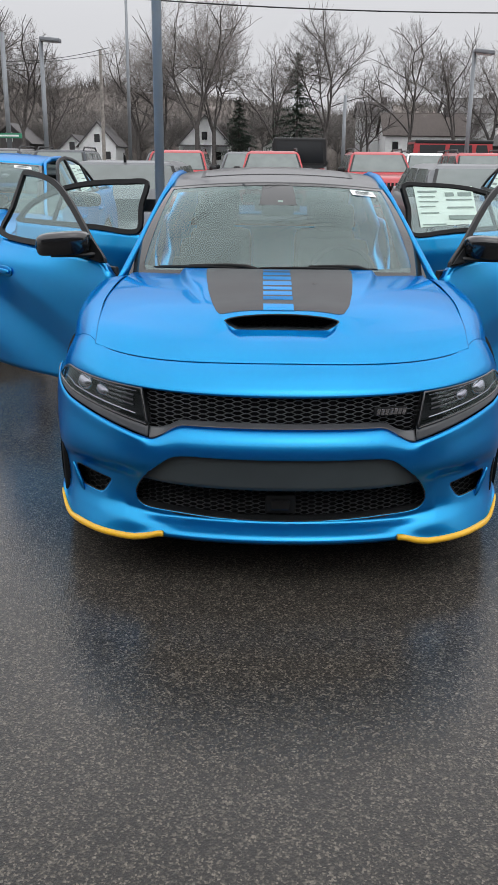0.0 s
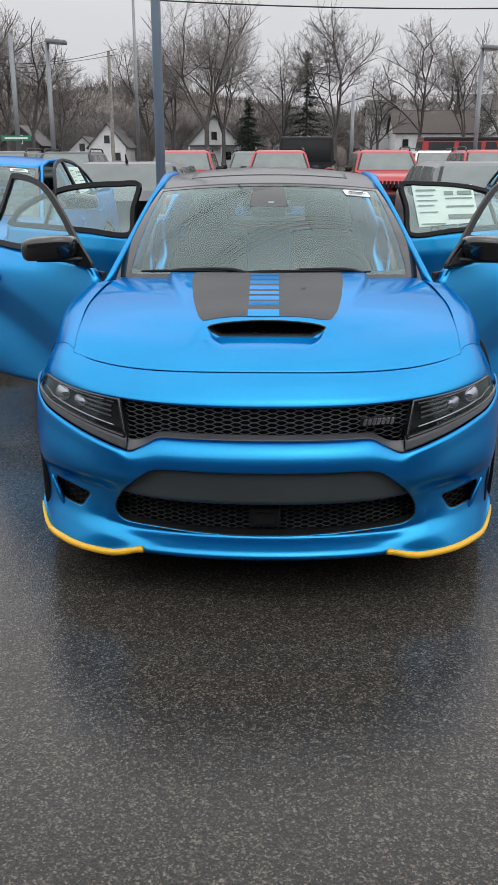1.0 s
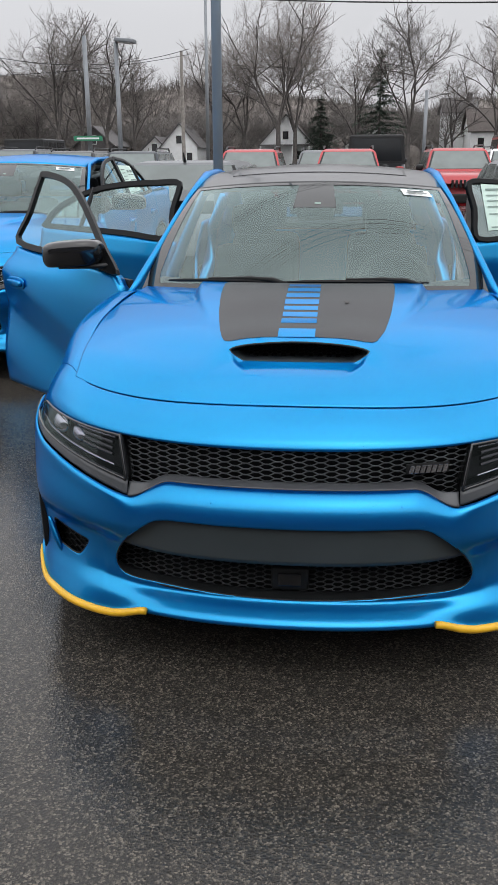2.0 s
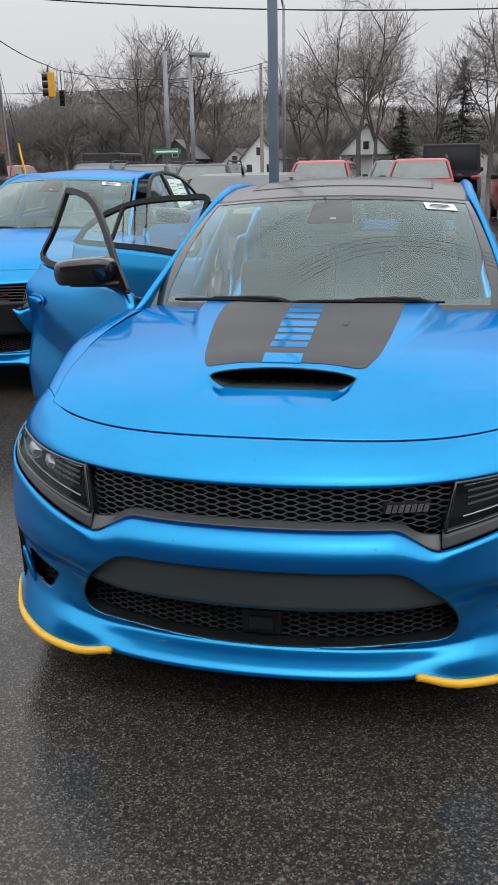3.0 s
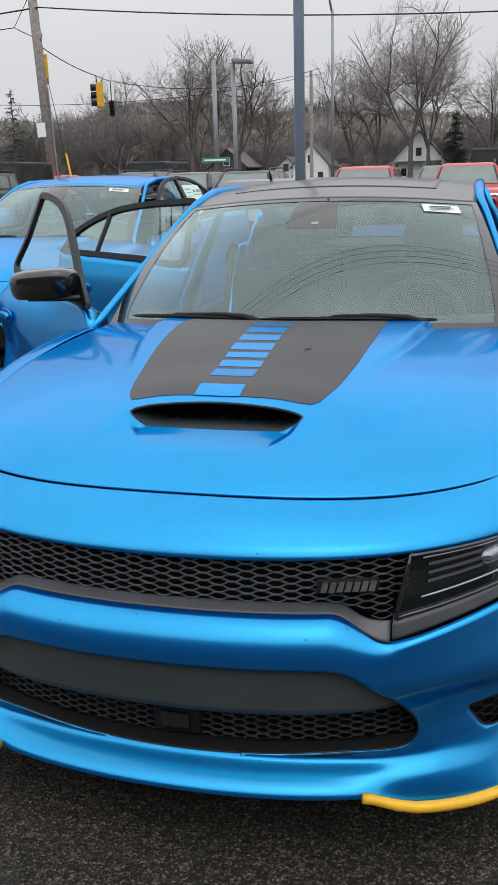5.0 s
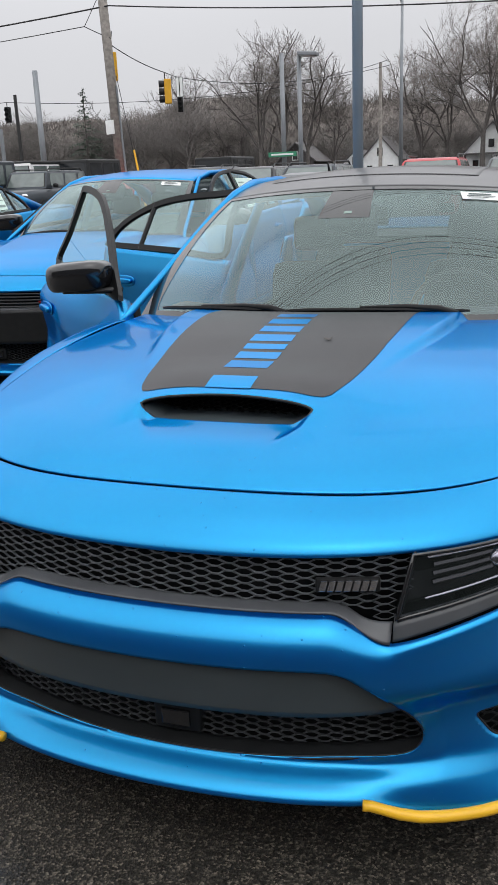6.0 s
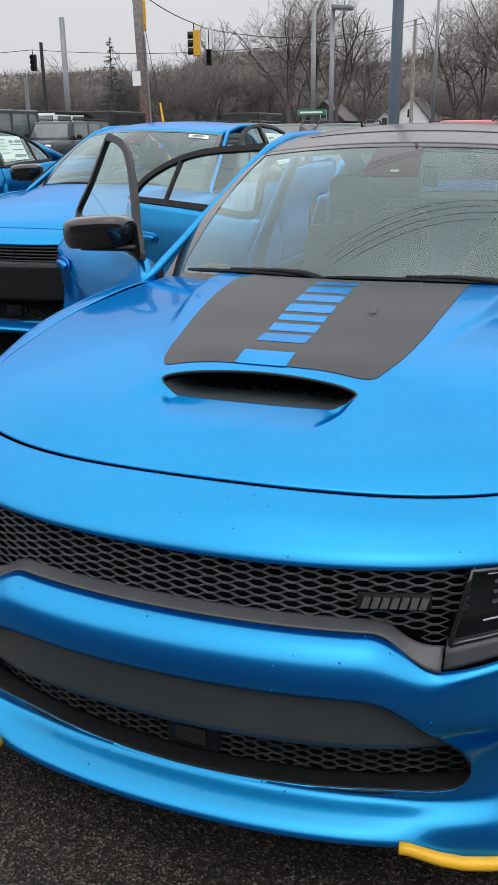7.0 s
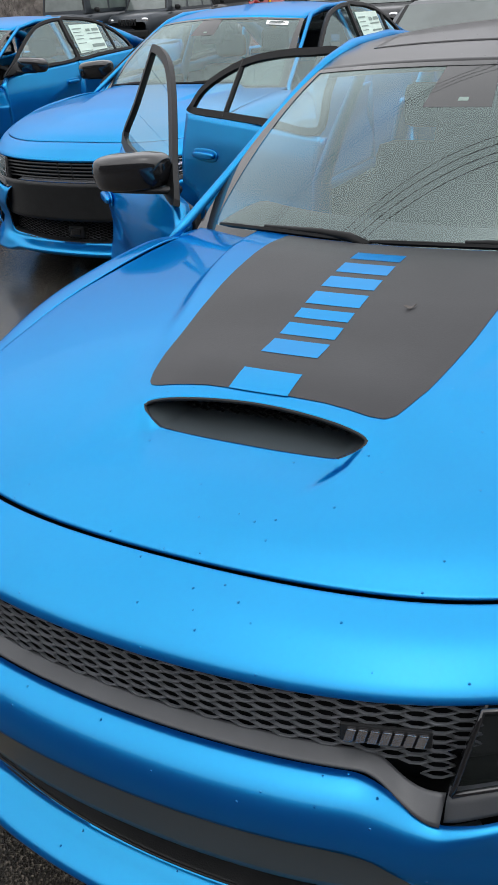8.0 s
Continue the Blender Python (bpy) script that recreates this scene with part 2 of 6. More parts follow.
WOOD = material("weathered_pole_wood", (0.24, 0.22, 0.20), 0.85, 0.0, 0.3, 6.0, 0.3, 40)
WIRE = material("cable_black", (0.015, 0.015, 0.015), 0.6)
TRAFFIC = material("traffic_signal_yellow", (0.62, 0.33, 0.01), 0.5, 0.0, 0.08, 6.0)
GREEN = material("sign_green", (0.03, 0.22, 0.12), 0.5)
BARK = material("grey_brown_bark", (0.092, 0.083, 0.078), 0.9, 0.0, 0.3, 3.0, per_object=0.25)
TWIG = material("bare_twigs", (0.185, 0.166, 0.156), 0.9, 0.0, 0.3, 2.0, per_object=0.25)
SCRUBTWIG = material("brown_scrub_twigs", (0.160, 0.148, 0.139), 0.9, 0.0, 0.3, 2.0, per_object=0.3)
NEEDLE = material("conifer_needles", (0.075, 0.105, 0.08), 0.85, 0.0, 0.35, 3.0)
SCRUB = material("far_winter_scrub", (0.165, 0.148, 0.136), 1.0, 0.0, 0.6, 0.55, 1.0, 1.6, spec=0.1)
SIDING = material("white_house_siding", (0.80, 0.81, 0.81), 0.7, 0.0, 0.06, 2.0, 0.1, 20)
ROOFING = material("grey_shingles", (0.12, 0.115, 0.115), 0.9, 0.0, 0.25, 5.0, 0.3, 20)
ROOFBROWN = material("brown_shingles", (0.090, 0.076, 0.070), 0.9, 0.0, 0.25, 5.0, 0.3, 20)
BACKWALLGREY = material("dark_grey_wall_panels", (0.07, 0.072, 0.075), 0.7, 0.0, 0.15, 0.8, 0.1, 20)
BRICKFAR = material("dull_brick_wall", (0.085, 0.078, 0.078), 0.9, 0.0, 0.2, 4.0, 0.2, 20)
STEMS = material("scrub_stems", (0.155, 0.140, 0.130), 0.95, 0.0, 0.35, 0.08, spec=0.1)
stem_n, stem_l = STEMS.node_tree.nodes, STEMS.node_tree.links
stem_geo, stem_hsv, stem_span = stem_n.new("ShaderNodeNewGeometry"), stem_n.new("ShaderNodeHueSaturation"), stem_n.new("ShaderNodeMapRange")
stem_span.inputs["To Min"].default_value, stem_span.inputs["To Max"].default_value = 0.5, 1.2
stem_l.new(stem_geo.outputs["Random Per Island"], stem_span.inputs["Value"])
stem_l.new(stem_span.outputs[0], stem_hsv.inputs["Value"])
stem_l.new(stem_n["Principled BSDF"].inputs["Base Color"].links[0].from_socket, stem_hsv.inputs["Color"])
stem_l.new(stem_hsv.outputs[0], stem_n["Principled BSDF"].inputs["Base Color"])
ASPHALT = asphalt()


# ---- building helpers ----
def mesh_object(name, verts, faces, mat, parent=None, label="", smooth=True, solid=0.0, offset=-1.0):
    me = bpy.data.meshes.new(name)
    me.from_pydata([tuple(map(float, v)) for v in verts], [], [tuple(map(int, f)) for f in faces])
    me.materials.append(mat)
    if smooth:
        me.shade_smooth()
    ob = new(name, me)
    ob.parent = parent
    if label:
        tagged(ob, label=label)
    if solid:
        s = ob.modifiers.new("thickness", "SOLIDIFY")
        s.thickness, s.offset = solid, offset
    return ob


def part(name, bm, mat, parent, label="", smooth=False):
    me = bpy.data.meshes.new(name)
    bm.to_mesh(me)
    bm.free()
    me.materials.append(mat)
    if smooth:
        me.shade_smooth()
    ob = new(name, me)
    ob.parent = parent
    if label:
        tagged(ob, label=label)
    return ob


def thing(name, m, label, category, group="", kind=""):
    ob = new(name)
    ob.empty_display_size = 0.1
    ob.matrix_basis = m
    return tagged(ob, label, category, group, kind)


def smooth_step(x, a, b):
    t = np.clip((np.asarray(x, float) - a) / (b - a), 0, 1)
    return t * t * (3 - 2 * t)


def curve(xs, ys):
    """A smooth line through a few knots (monotone cubic)."""
    xs, ys = np.asarray(xs, float), np.asarray(ys, float)
    h, d = np.diff(xs), np.diff(ys) / np.diff(xs)
    m = np.zeros(len(xs))
    m[0], m[-1] = d[0], d[-1]
    for i in range(1, len(xs) - 1):
        m[i] = 0 if d[i - 1] * d[i] <= 0 else 2 * d[i - 1] * d[i] / (d[i - 1] + d[i])

    def at(x):
        x = np.clip(np.asarray(x, float), xs[0], xs[-1])
        i = np.clip(np.searchsorted(xs, x) - 1, 0, len(xs) - 2)
        t = (x - xs[i]) / h[i]
        return ((1 + 2 * t) * (1 - t) ** 2 * ys[i] + t * (1 - t) ** 2 * h[i] * m[i]
                + t * t * (3 - 2 * t) * ys[i + 1] + t * t * (t - 1) * h[i] * m[i + 1])
    return at


def rounded(poly, steps=6):
    """A closed outline through corner knots, made smooth."""
    p = np.array(poly, float)
    out = []
    for i in range(len(p)):
        a, b, c, d = p[i - 1], p[i], p[(i + 1) % len(p)], p[(i + 2) % len(p)]
        for k in range(steps):
            t = k / steps
            out.append(0.5 * (2 * b + (c - a) * t + (2 * a - 5 * b + 4 * c - d) * t * t + (3 * b - a - 3 * c + d) * t ** 3))
    return np.array(out)


def inside(poly, x, y):
    p, hit = np.asarray(poly), np.zeros(np.shape(x), bool)
    for (x0, y0), (x1, y1) in zip(p, np.roll(p, -1, 0)):
        if y0 != y1:
            hit ^= ((y0 > y) != (y1 > y)) & (x < (x1 - x0) * (y - y0) / (y1 - y0) + x0)
    return hit


def nearest(poly, q):
    a, b = poly, np.roll(poly, -1, 0)
    d = b - a
    t = np.clip(((q - a) * d).sum(1) / np.maximum((d * d).sum(1), 1e-12), 0, 1)
    c = a + d * t[:, None]
    return c[np.argmin(((c - q) ** 2).sum(1))]


def sheet(A, B, fn, holes=(), keep=None):
    """Vertices and faces of the surface fn over the grid A, B, with outlines in (A, B) cut out (or all but keep cut away)."""
    A, B = A.copy(), B.copy()
    ni, nj = A.shape
    ca = (A[:-1, :-1] + A[1:, :-1] + A[:-1, 1:] + A[1:, 1:]) / 4
    cb = (B[:-1, :-1] + B[1:, :-1] + B[:-1, 1:] + B[1:, 1:]) / 4
    gone = np.zeros(ca.shape, bool)
    cuts = []
    for h in holes:
        h = np.asarray(h, float)
        cuts.append((h, inside(h, ca, cb)))
    if keep is not None:
        h = np.asarray(keep, float)
        cuts.append((h, ~inside(h, ca, cb)))
    for h, g in cuts:
        on, off = np.zeros(A.shape, bool), np.zeros(A.shape, bool)
        for di in (0, 1):
            for dj in (0, 1):
                on[di:ni - 1 + di, dj:nj - 1 + dj] |= g
                off[di:ni - 1 + di, dj:nj - 1 + dj] |= ~g
        for i, j in zip(*np.nonzero(on & off)):
            A[i, j], B[i, j] = nearest(h, np.array([A[i, j], B[i, j]]))
        gone |= g
    X, Y, Z = fn(A, B)
    idx = np.arange(ni * nj).reshape(ni, nj)
    quads = np.stack([idx[:-1, :-1], idx[1:, :-1], idx[1:, 1:], idx[:-1, 1:]], -1)[~gone]
    used = np.unique(quads)
    remap = np.full(ni * nj, -1)
    remap[used] = np.arange(len(used))
    V = np.stack([np.broadcast_to(q, A.shape).ravel() for q in (X, Y, Z)], 1)[used]
    return V, remap[quads]


def grid(a, b):
    return np.meshgrid(np.asarray(a, float), np.asarray(b, float), indexing="ij")


def tube(bm, pts, radius, sides=8, squash=1.0):
    """A round bar along points; radius may be a list."""
    pts = [Vector(p) for p in pts]
    rs = radius if hasattr(radius, "__len__") else [radius] * len(pts)
    rings, up = [], Vector((0, 0, 1))
    for i, p in enumerate(pts):
        d = (pts[min(i + 1, len(pts) - 1)] - pts[max(i - 1, 0)]).normalized()
        s = d.cross(up)
        s = s.normalized() if s.length > 1e-3 else Vector((1, 0, 0))
        u = s.cross(d)
        rings.append([bm.verts.new(p + (s * math.cos(k * 2 * math.pi / sides) + u * (squash * math.sin(k * 2 * math.pi / sides))) * rs[i])
                      for k in range(sides)])
    for a, b in zip(rings, rings[1:]):
        for k in range(sides):
            bm.faces.new((a[k], a[(k + 1) % sides], b[(k + 1) % sides], b[k]))
    if rs[0] > 1e-4:
        bm.faces.new(rings[0][::-1])
    if rs[-1] > 1e-4:
        bm.faces.new(rings[-1])
    return bm


def box(bm, lo, hi, bevel=0.0, m=None):
    r = bmesh.ops.create_cube(bm, size=1.0)
    size, mid = Vector(hi) - Vector(lo), (Vector(hi) + Vector(lo)) / 2
    bmesh.ops.transform(bm, matrix=Matrix.Translation(mid) @ Matrix.Diagonal((*size, 1)), verts=r["verts"])
    vs = r["verts"]
    if bevel:
        es = list({e for v in vs for e in v.link_edges})
        b = bmesh.ops.bevel(bm, geom=es, offset=bevel, segments=2, affect="EDGES", profile=0.6)
        vs = list({v for v in b["verts"]} | {v for v in vs if v.is_valid})
    if m is not None:
        bmesh.ops.transform(bm, matrix=m, verts=vs)
    return bm


def boxed(lo, hi, bevel=0.0, m=None):
    return box(bmesh.new(), lo, hi, bevel, m)


# ---- the sedan: front at y = 0, tail towards +y, wheels on z = 0 ----
def plan(a):
    """Across the nose: where the outline lies, a metres out from the centre line."""
    s, r = np.sign(a), np.abs(a)
    x = np.minimum(r, 0.8)
    y = 0.25 * x ** 2 + 0.42 * x ** 4
    t = np.clip((r - 0.8) / 0.3, 0, 1)
    bx = (1 - t) ** 2 * 0.80 + 2 * t * (1 - t) * 0.895 + t * t * 0.905
    by = (1 - t) ** 2 * 0.332 + 2 * t * (1 - t) * 0.452 + t * t * 0.62
    return s * np.where(r > 0.8, bx, x), np.where(r > 0.8, by, y)


narrowing = curve([0.14, 0.25, 0.4, 0.6, 0.7, 0.78, 0.85], [0.02, 0.015, 0.01, 0.0, 0.012, 0.04, 0.085])


def shaped(a, c, z):
    """The point of the nose at outline place a, set back by c, at height z."""
    x, y = plan(a)
    r = np.abs(x)
    x = np.sign(a) * (r - narrowing(z) * smooth_step(r, 0.62, 0.9))
    y = y + c - 0.07 * (1 - smooth_step(z, 0.42, 0.62)) * np.minimum(r, 0.85) ** 4
    return x, y, z + 0 * x


def fascia_top(r):
    mid = 0.596 + (0.549 - 0.596) * smooth_step(r, 0.345, 0.478)
    return np.where(r < 0.478, mid, 0.549 + 0.25 * (r - 0.478))


def fascia_knots(r):
    """Heights and set-backs of the bumper's skin from the underside of the lip up to the edge under the grille."""
    out, wide = smooth_step(r, 0.34, 0.54), smooth_step(r, 0.34, 0.70)
    top = fascia_top(r)
    lift = 0.055 * smooth_step(r, 0.84, 1.02) - 0.024 * smooth_step(r, 0.42, 0.56)
    pocket = smooth_step(r, 0.42, 0.60) * (1 - smooth_step(r, 0.78, 0.98))
    side = smooth_step(r, 0.42, 0.74)
    zs = [0.160 + lift, 0.186 + lift, 0.199 + lift, 0.216 + 0.006 * wide + 0.5 * lift + 0.016 * pocket, 0.238 + 0.014 * wide + 0.022 * pocket, 0.375 + 0 * r,
          0.502 - 0.050 * out, top - 0.052 + 0.01 * out, top - 0.026 + 0.008 * out, top - 0.008, top]
    cs = [0.085 - 0.010 * side, 0.049 - 0.048 * side, 0.056 - 0.051 * side, 0.084 - 0.046 * wide, 0.120 - 0.050 * wide, 0.078 + 0.008 * pocket - 0.02 * (out - pocket),
          0.036 - 0.002 * out, 0.042 - 0.010 * out, 0.057 - 0.024 * out, 0.080 - 0.044 * out, 0.099 - 0.051 * out]
    return zs, cs


def fascia(a, z):
    r = np.abs(a)
    zs, cs = fascia_knots(r)
    Z, C = np.stack(zs, -1), np.stack(cs, -1)
    d = np.diff(C, axis=-1) / np.diff(Z, axis=-1)
    m = np.zeros_like(C)
    m[..., 1:-1] = 0.5 * (d[..., 1:] + d[..., :-1])
    flat = d[..., 1:] * d[..., :-1] <= 0
    m[..., 1:-1][flat] *= 0.3
    m[..., 0], m[..., -1] = d[..., 0], d[..., -1]
    i = np.clip((Z <= z[..., None]).sum(-1) - 1, 0, Z.shape[-1] - 2)[..., None]
    pick = lambda q, k: np.take_along_axis(q, i + k, -1)[..., 0]
    h = pick(Z, 1) - pick(Z, 0)
    t = np.clip((z - pick(Z, 0)) / h, 0, 1)
    c = ((1 + 2 * t) * (1 - t) ** 2 * pick(C, 0) + t * (1 - t) ** 2 * h * pick(m, 0)
         + t * t * (3 - 2 * t) * pick(C, 1) + t * t * (t - 1) * h * pick(m, 1))
    return shaped(a, c, z)


INTAKE = [(-0.36, 0.500), (-0.18, 0.502), (0, 0.502), (0.18, 0.502), (0.36, 0.500), (0.425, 0.470), (0.485, 0.415), (0.528, 0.345),
          (0.532, 0.300), (0.495, 0.268), (0.38, 0.254), (0.2, 0.243), (0, 0.239), (-0.2, 0.243), (-0.38, 0.254), (-0.495, 0.268),
          (-0.532, 0.300), (-0.528, 0.345), (-0.485, 0.415), (-0.425, 0.470)]
INTAKE_TALL = [(x, z + 0.085 * float(smooth_step(z, 0.34, 0.50))) for x, z in INTAKE]
FOG = [(0.636, 0.350), (0.67, 0.356), (0.74, 0.362), (0.788, 0.364), (0.798, 0.356), (0.80, 0.335), (0.795, 0.308), (0.78, 0.297), (0.72, 0.292), (0.685, 0.292), (0.668, 0.300), (0.65, 0.323)]

nose_c = curve([0, 0.05, 0.10, 0.17, 0.27, 0.42, 0.66, 1.0], [0.24, 0.05, 0.0, 0.025, 0.09, 0.24, 0.53, 1.0])
nose_z = curve([0, 0.05, 0.10, 0.17, 0.27, 0.42, 0.66, 1.0], [-0.05, -0.015, 0.05, 0.14, 0.255, 0.42, 0.69, 1.0])


def lamp_top(r):
    return 0.704 + 0.03 * np.minimum(r, 0.85) ** 2 - 0.10 * smooth_step(r, 0.86, 1.1)


def seam_z(r):
    r = np.minimum(r, 0.80)
    return 0.797 - 0.054 * r ** 2 + 0.165 * r ** 4


def nose(a, v):
    r = np.abs(a)
    zl, zu = lamp_top(r), seam_z(r) - 0.05 * smooth_step(r, 0.85, 1.1)
    cl, cu = 0.118, 0.244 - 0.04 * smooth_step(r, 0.72, 0.9)
    return shaped(a, cl + (cu - cl) * nose_c(v), zl + (zu - zl) * nose_z(v))


def lamp_skin(a, v):
    """From the top of the grey trim (v = 0) up to the nose (v = 1), beside and across the grille."""
    r = np.abs(a)
    zl, zu = fascia_top(r), lamp_top(r) + 0.004
    return shaped(a, 0.060 + 0.050 * v + 0.030 * (1 - smooth_step(r, 0.40, 0.50)), zl + (zu - zl) * v)


def seam_y(x):
    return 0.247 + 0.262 * x ** 2 + 0.405 * x ** 4


def cowl_y(x):
    return 1.40 + 0.29 * (x / 0.775) ** 2


hood_mid = curve([0, 0.05, 0.10, 0.225, 0.29, 0.39, 0.52, 0.66, 0.88, 1.0], [0.797, 0.828, 0.848, 0.888, 0.910, 0.938, 0.962, 0.980, 0.990, 0.978])
hood_edge = curve([0, 0.1, 0.25, 0.5, 0.75, 1.0], [0.826, 0.862, 0.893, 0.928, 0.948, 0.955])
hood_half = curve([0, 0.2, 0.45, 0.75, 1.0], [0.722, 0.742, 0.755, 0.752, 0.735])
dome_half = curve([0.30, 0.5, 0.75, 1.0], [0.27, 0.34, 0.42, 0.46])


def hood(q, v, scoop=1.0):
    x = q * hood_half(v)
    y = seam_y(x) + (cowl_y(x) - seam_y(x)) * v
    p = 3.2 - 1.0 * smooth_step(v, 0.0, 0.2)
    z = hood_mid(v) + (hood_edge(v) - hood_mid(v)) * np.abs(q) ** p
    r = np.abs(x)
    front = 0.797 + 0.029 * np.abs(q) ** 3.2
    z = z + (seam_z(r) - front) * (1 - smooth_step(v, 0.0, 0.16))
    # the raised centre, with a crisp flank that runs out forwards
    w = dome_half(np.maximum(v, 0.3))
    z = z + 0.030 * smooth_step(v, 0.38, 0.85) * (1 - smooth_step(r, w - 0.006, w + 0.026)) - 0.012 * smooth_step(v, 0.3, 0.8)
    # lifted lip behind the scoop and the sunk ramp in front of it
    lip = 0.558 - 0.5 * r ** 2
    z = z + scoop * 0.019 * (1 - smooth_step(r, 0.15, 0.36)) * smooth_step(y, lip - 0.02 - 0.9 * np.maximum(0, r - 0.16), lip + 0.005 + 0.5 * np.maximum(0, r - 0.19)) * (1 - smooth_step(y, 0.62, 0.85))
    half = 0.150 + 0.45 * np.clip(y - 0.395, 0, 0.2)
    z = z - scoop * 0.015 * smooth_step(y, 0.37, 0.52) * (1 - smooth_step(r, half - 0.012, half + 0.022)) * (1 - smooth_step(y, lip - 0.012, lip + 0.002))
    return x, y, z


def hood_at(x, y):
    v = (y - seam_y(x)) / (cowl_y(x) - seam_y(x))
    return x / hood_half(v), v


def on_hood(poly):
    p = np.array(poly, float)
    return np.stack(hood_at(p[:, 0], p[:, 1]), 1)


SCOOP = [(-0.220, 0.533), (-0.20, 0.547), (-0.1, 0.563), (0, 0.569), (0.1, 0.563), (0.20, 0.547), (0.220, 0.533), (0.19, 0.518), (0.15, 0.510),
         (0.08, 0.505), (0, 0.504), (-0.08, 0.505), (-0.15, 0.510), (-0.19, 0.518)]

side_out = curve([0.2, 0.35, 0.55, 0.74, 0.84, 0.93, 1.0, 1.06], [0.882, 0.898, 0.908, 0.905, 0.897, 0.876, 0.858, 0.842])
belt = curve([1.6, 2.2, 2.9, 3.6, 4.0, 5.1], [0.97, 0.995, 1.025, 1.055, 1.07, 1.06])


def flank(y, z):
    """Half width of the body's side, with the pressed scallop along the doors."""
    line = np.where(y < 2.88, 0.925 - 0.36 * (2.88 - y), 0.925 + 0.03 * (y - 2.88))
    deep = line - z
    dent = 0.046 * smooth_step(y, 1.75, 2.35) * (1 - smooth_step(y, 3.6, 4.0)) * np.clip(deep / 0.20, 0, 1) * (1 - smooth_step(deep, 0.20, 0.52))
    end = 0.10 * smooth_step(y, 4.5, 5.1) ** 2
    return side_out(z) - dent - end


def arch(y, z, r):
    return [(y + r * math.cos(t), z + r * math.sin(t)) for t in np.linspace(0, 2 * math.pi, 48, endpoint=False)]


def lathe(profile, steps, axis="x"):
    """Turned form from (radius, along) pairs."""
    V, F, n = [], [], len(profile)
    for i in range(steps):
        c, s = math.cos(2 * math.pi * i / steps), math.sin(2 * math.pi * i / steps)
        V += [(x, r * c, r * s) if axis == "x" else (r * c, r * s, x) for r, x in profile]
    for i in range(steps):
        for k in range(n - 1):
            a, b = i * n + k, (i + 1) % steps * n + k
            F.append((a, b, b + 1, a + 1))
    return V, F


def wheel(parent, x, y, side, radius=0.36, width=0.235):
    w = new("wheel")
    w.parent, w.location = parent, (x, y, radius)
    h, r = width / 2, radius
    V, F = lathe([(r * 0.70, -h), (r * 0.80, -h), (r * 0.93, -h * 0.97), (r, -h * 0.75), (r - 0.006, -h * 0.3), (r - 0.006, h * 0.3), (r, h * 0.75), (r * 0.93, h * 0.97), (r * 0.80, h), (r * 0.70, h)], 40)
    mesh_object("tyre", V, F, RUBBER, w)
    V, F = lathe([(r * 0.70, -h), (r * 0.66, -h * 0.6), (r * 0.66, h * 0.6), (r * 0.70, h)], 40)
    mesh_object("rim", V, F, GLOSSBLACK, w)
    bm = bmesh.new()
    for k in range(5):
        a = 2 * math.pi * k / 5
        for o in (-0.13, 0.13):
            tube(bm, [(side * h * 0.7, 0.05 * math.cos(a), 0.05 * math.sin(a)), (side * h * 0.8, r * 0.67 * math.cos(a + o), r * 0.67 * math.sin(a + o))], 0.02, 6)
    tube(bm, [(side * h * 0.5, 0, 0), (side * h * 0.85, 0, 0)], 0.07, 14)
    part("spokes", bm, DARKCHROME, w)
    V, F = lathe([(0.02, -0.012), (r * 0.45, -0.012), (r * 0.45, 0.012), (0.02, 0.012)], 28)
    mesh_object("brake_disc", V, F, DARKCHROME, w)
    return w


def mesh_cells(outline, place, w=0.045, h=0.0170, rim=0.92, depth=0.006):
    """A pressed lattice of flat hexagonal cells over an outline in (x, z)."""
    V, F = [], []
    lo, hi = np.min(outline, 0), np.max(outline, 0)
    hexagon = [(-0.52, 0), (-0.16, 0.5), (0.16, 0.5), (0.52, 0), (0.16, -0.5), (-0.16, -0.5)]
    for i in range(int((hi[0] - lo[0]) / (0.68 * w)) + 2):
        for j in range(int((hi[1] - lo[1]) / h) + 2):
            cx, cz = lo[0] + i * 0.68 * w, lo[1] + (j + 0.5 * (i % 2)) * h
            if not inside(outline, np.array(cx), np.array(cz)):
                continue
            n = len(V)
            for k, (s, back) in enumerate(((1.0, 0.003), (0.5 * (1 + rim), 0.0), (rim, 0.002), (rim * 0.97, depth))):
                for ux, uz in hexagon:
                    x, z = cx + ux * w * s, cz + uz * h * (s if k == 0 else s - 0.06)
                    V.append(place(x, z, back))
            for k in range(3):
                for e in range(6):
                    a, b = n + 6 * k + e, n + 6 * k + (e + 1) % 6
                    F.append((a, b, b + 6, a + 6))
    return V, F


def skin_point(x, z, c):
    p = shaped(np.array(float(x)), c, np.array(float(z)))
    return tuple(float(q) for q in p)


def pane(name, loop, mat, parent, label="", thick=0.004):
    """A flat or gently bent pane filling a loop of 3D points."""
    mid = np.mean(loop, 0)
    V = [tuple(p) for p in loop] + [tuple(mid)]
    n = len(loop)
    return mesh_object(name, V, [(i, (i + 1) % n, n) for i in range(n)], mat, parent, label, smooth=thick == 0, solid=thick)


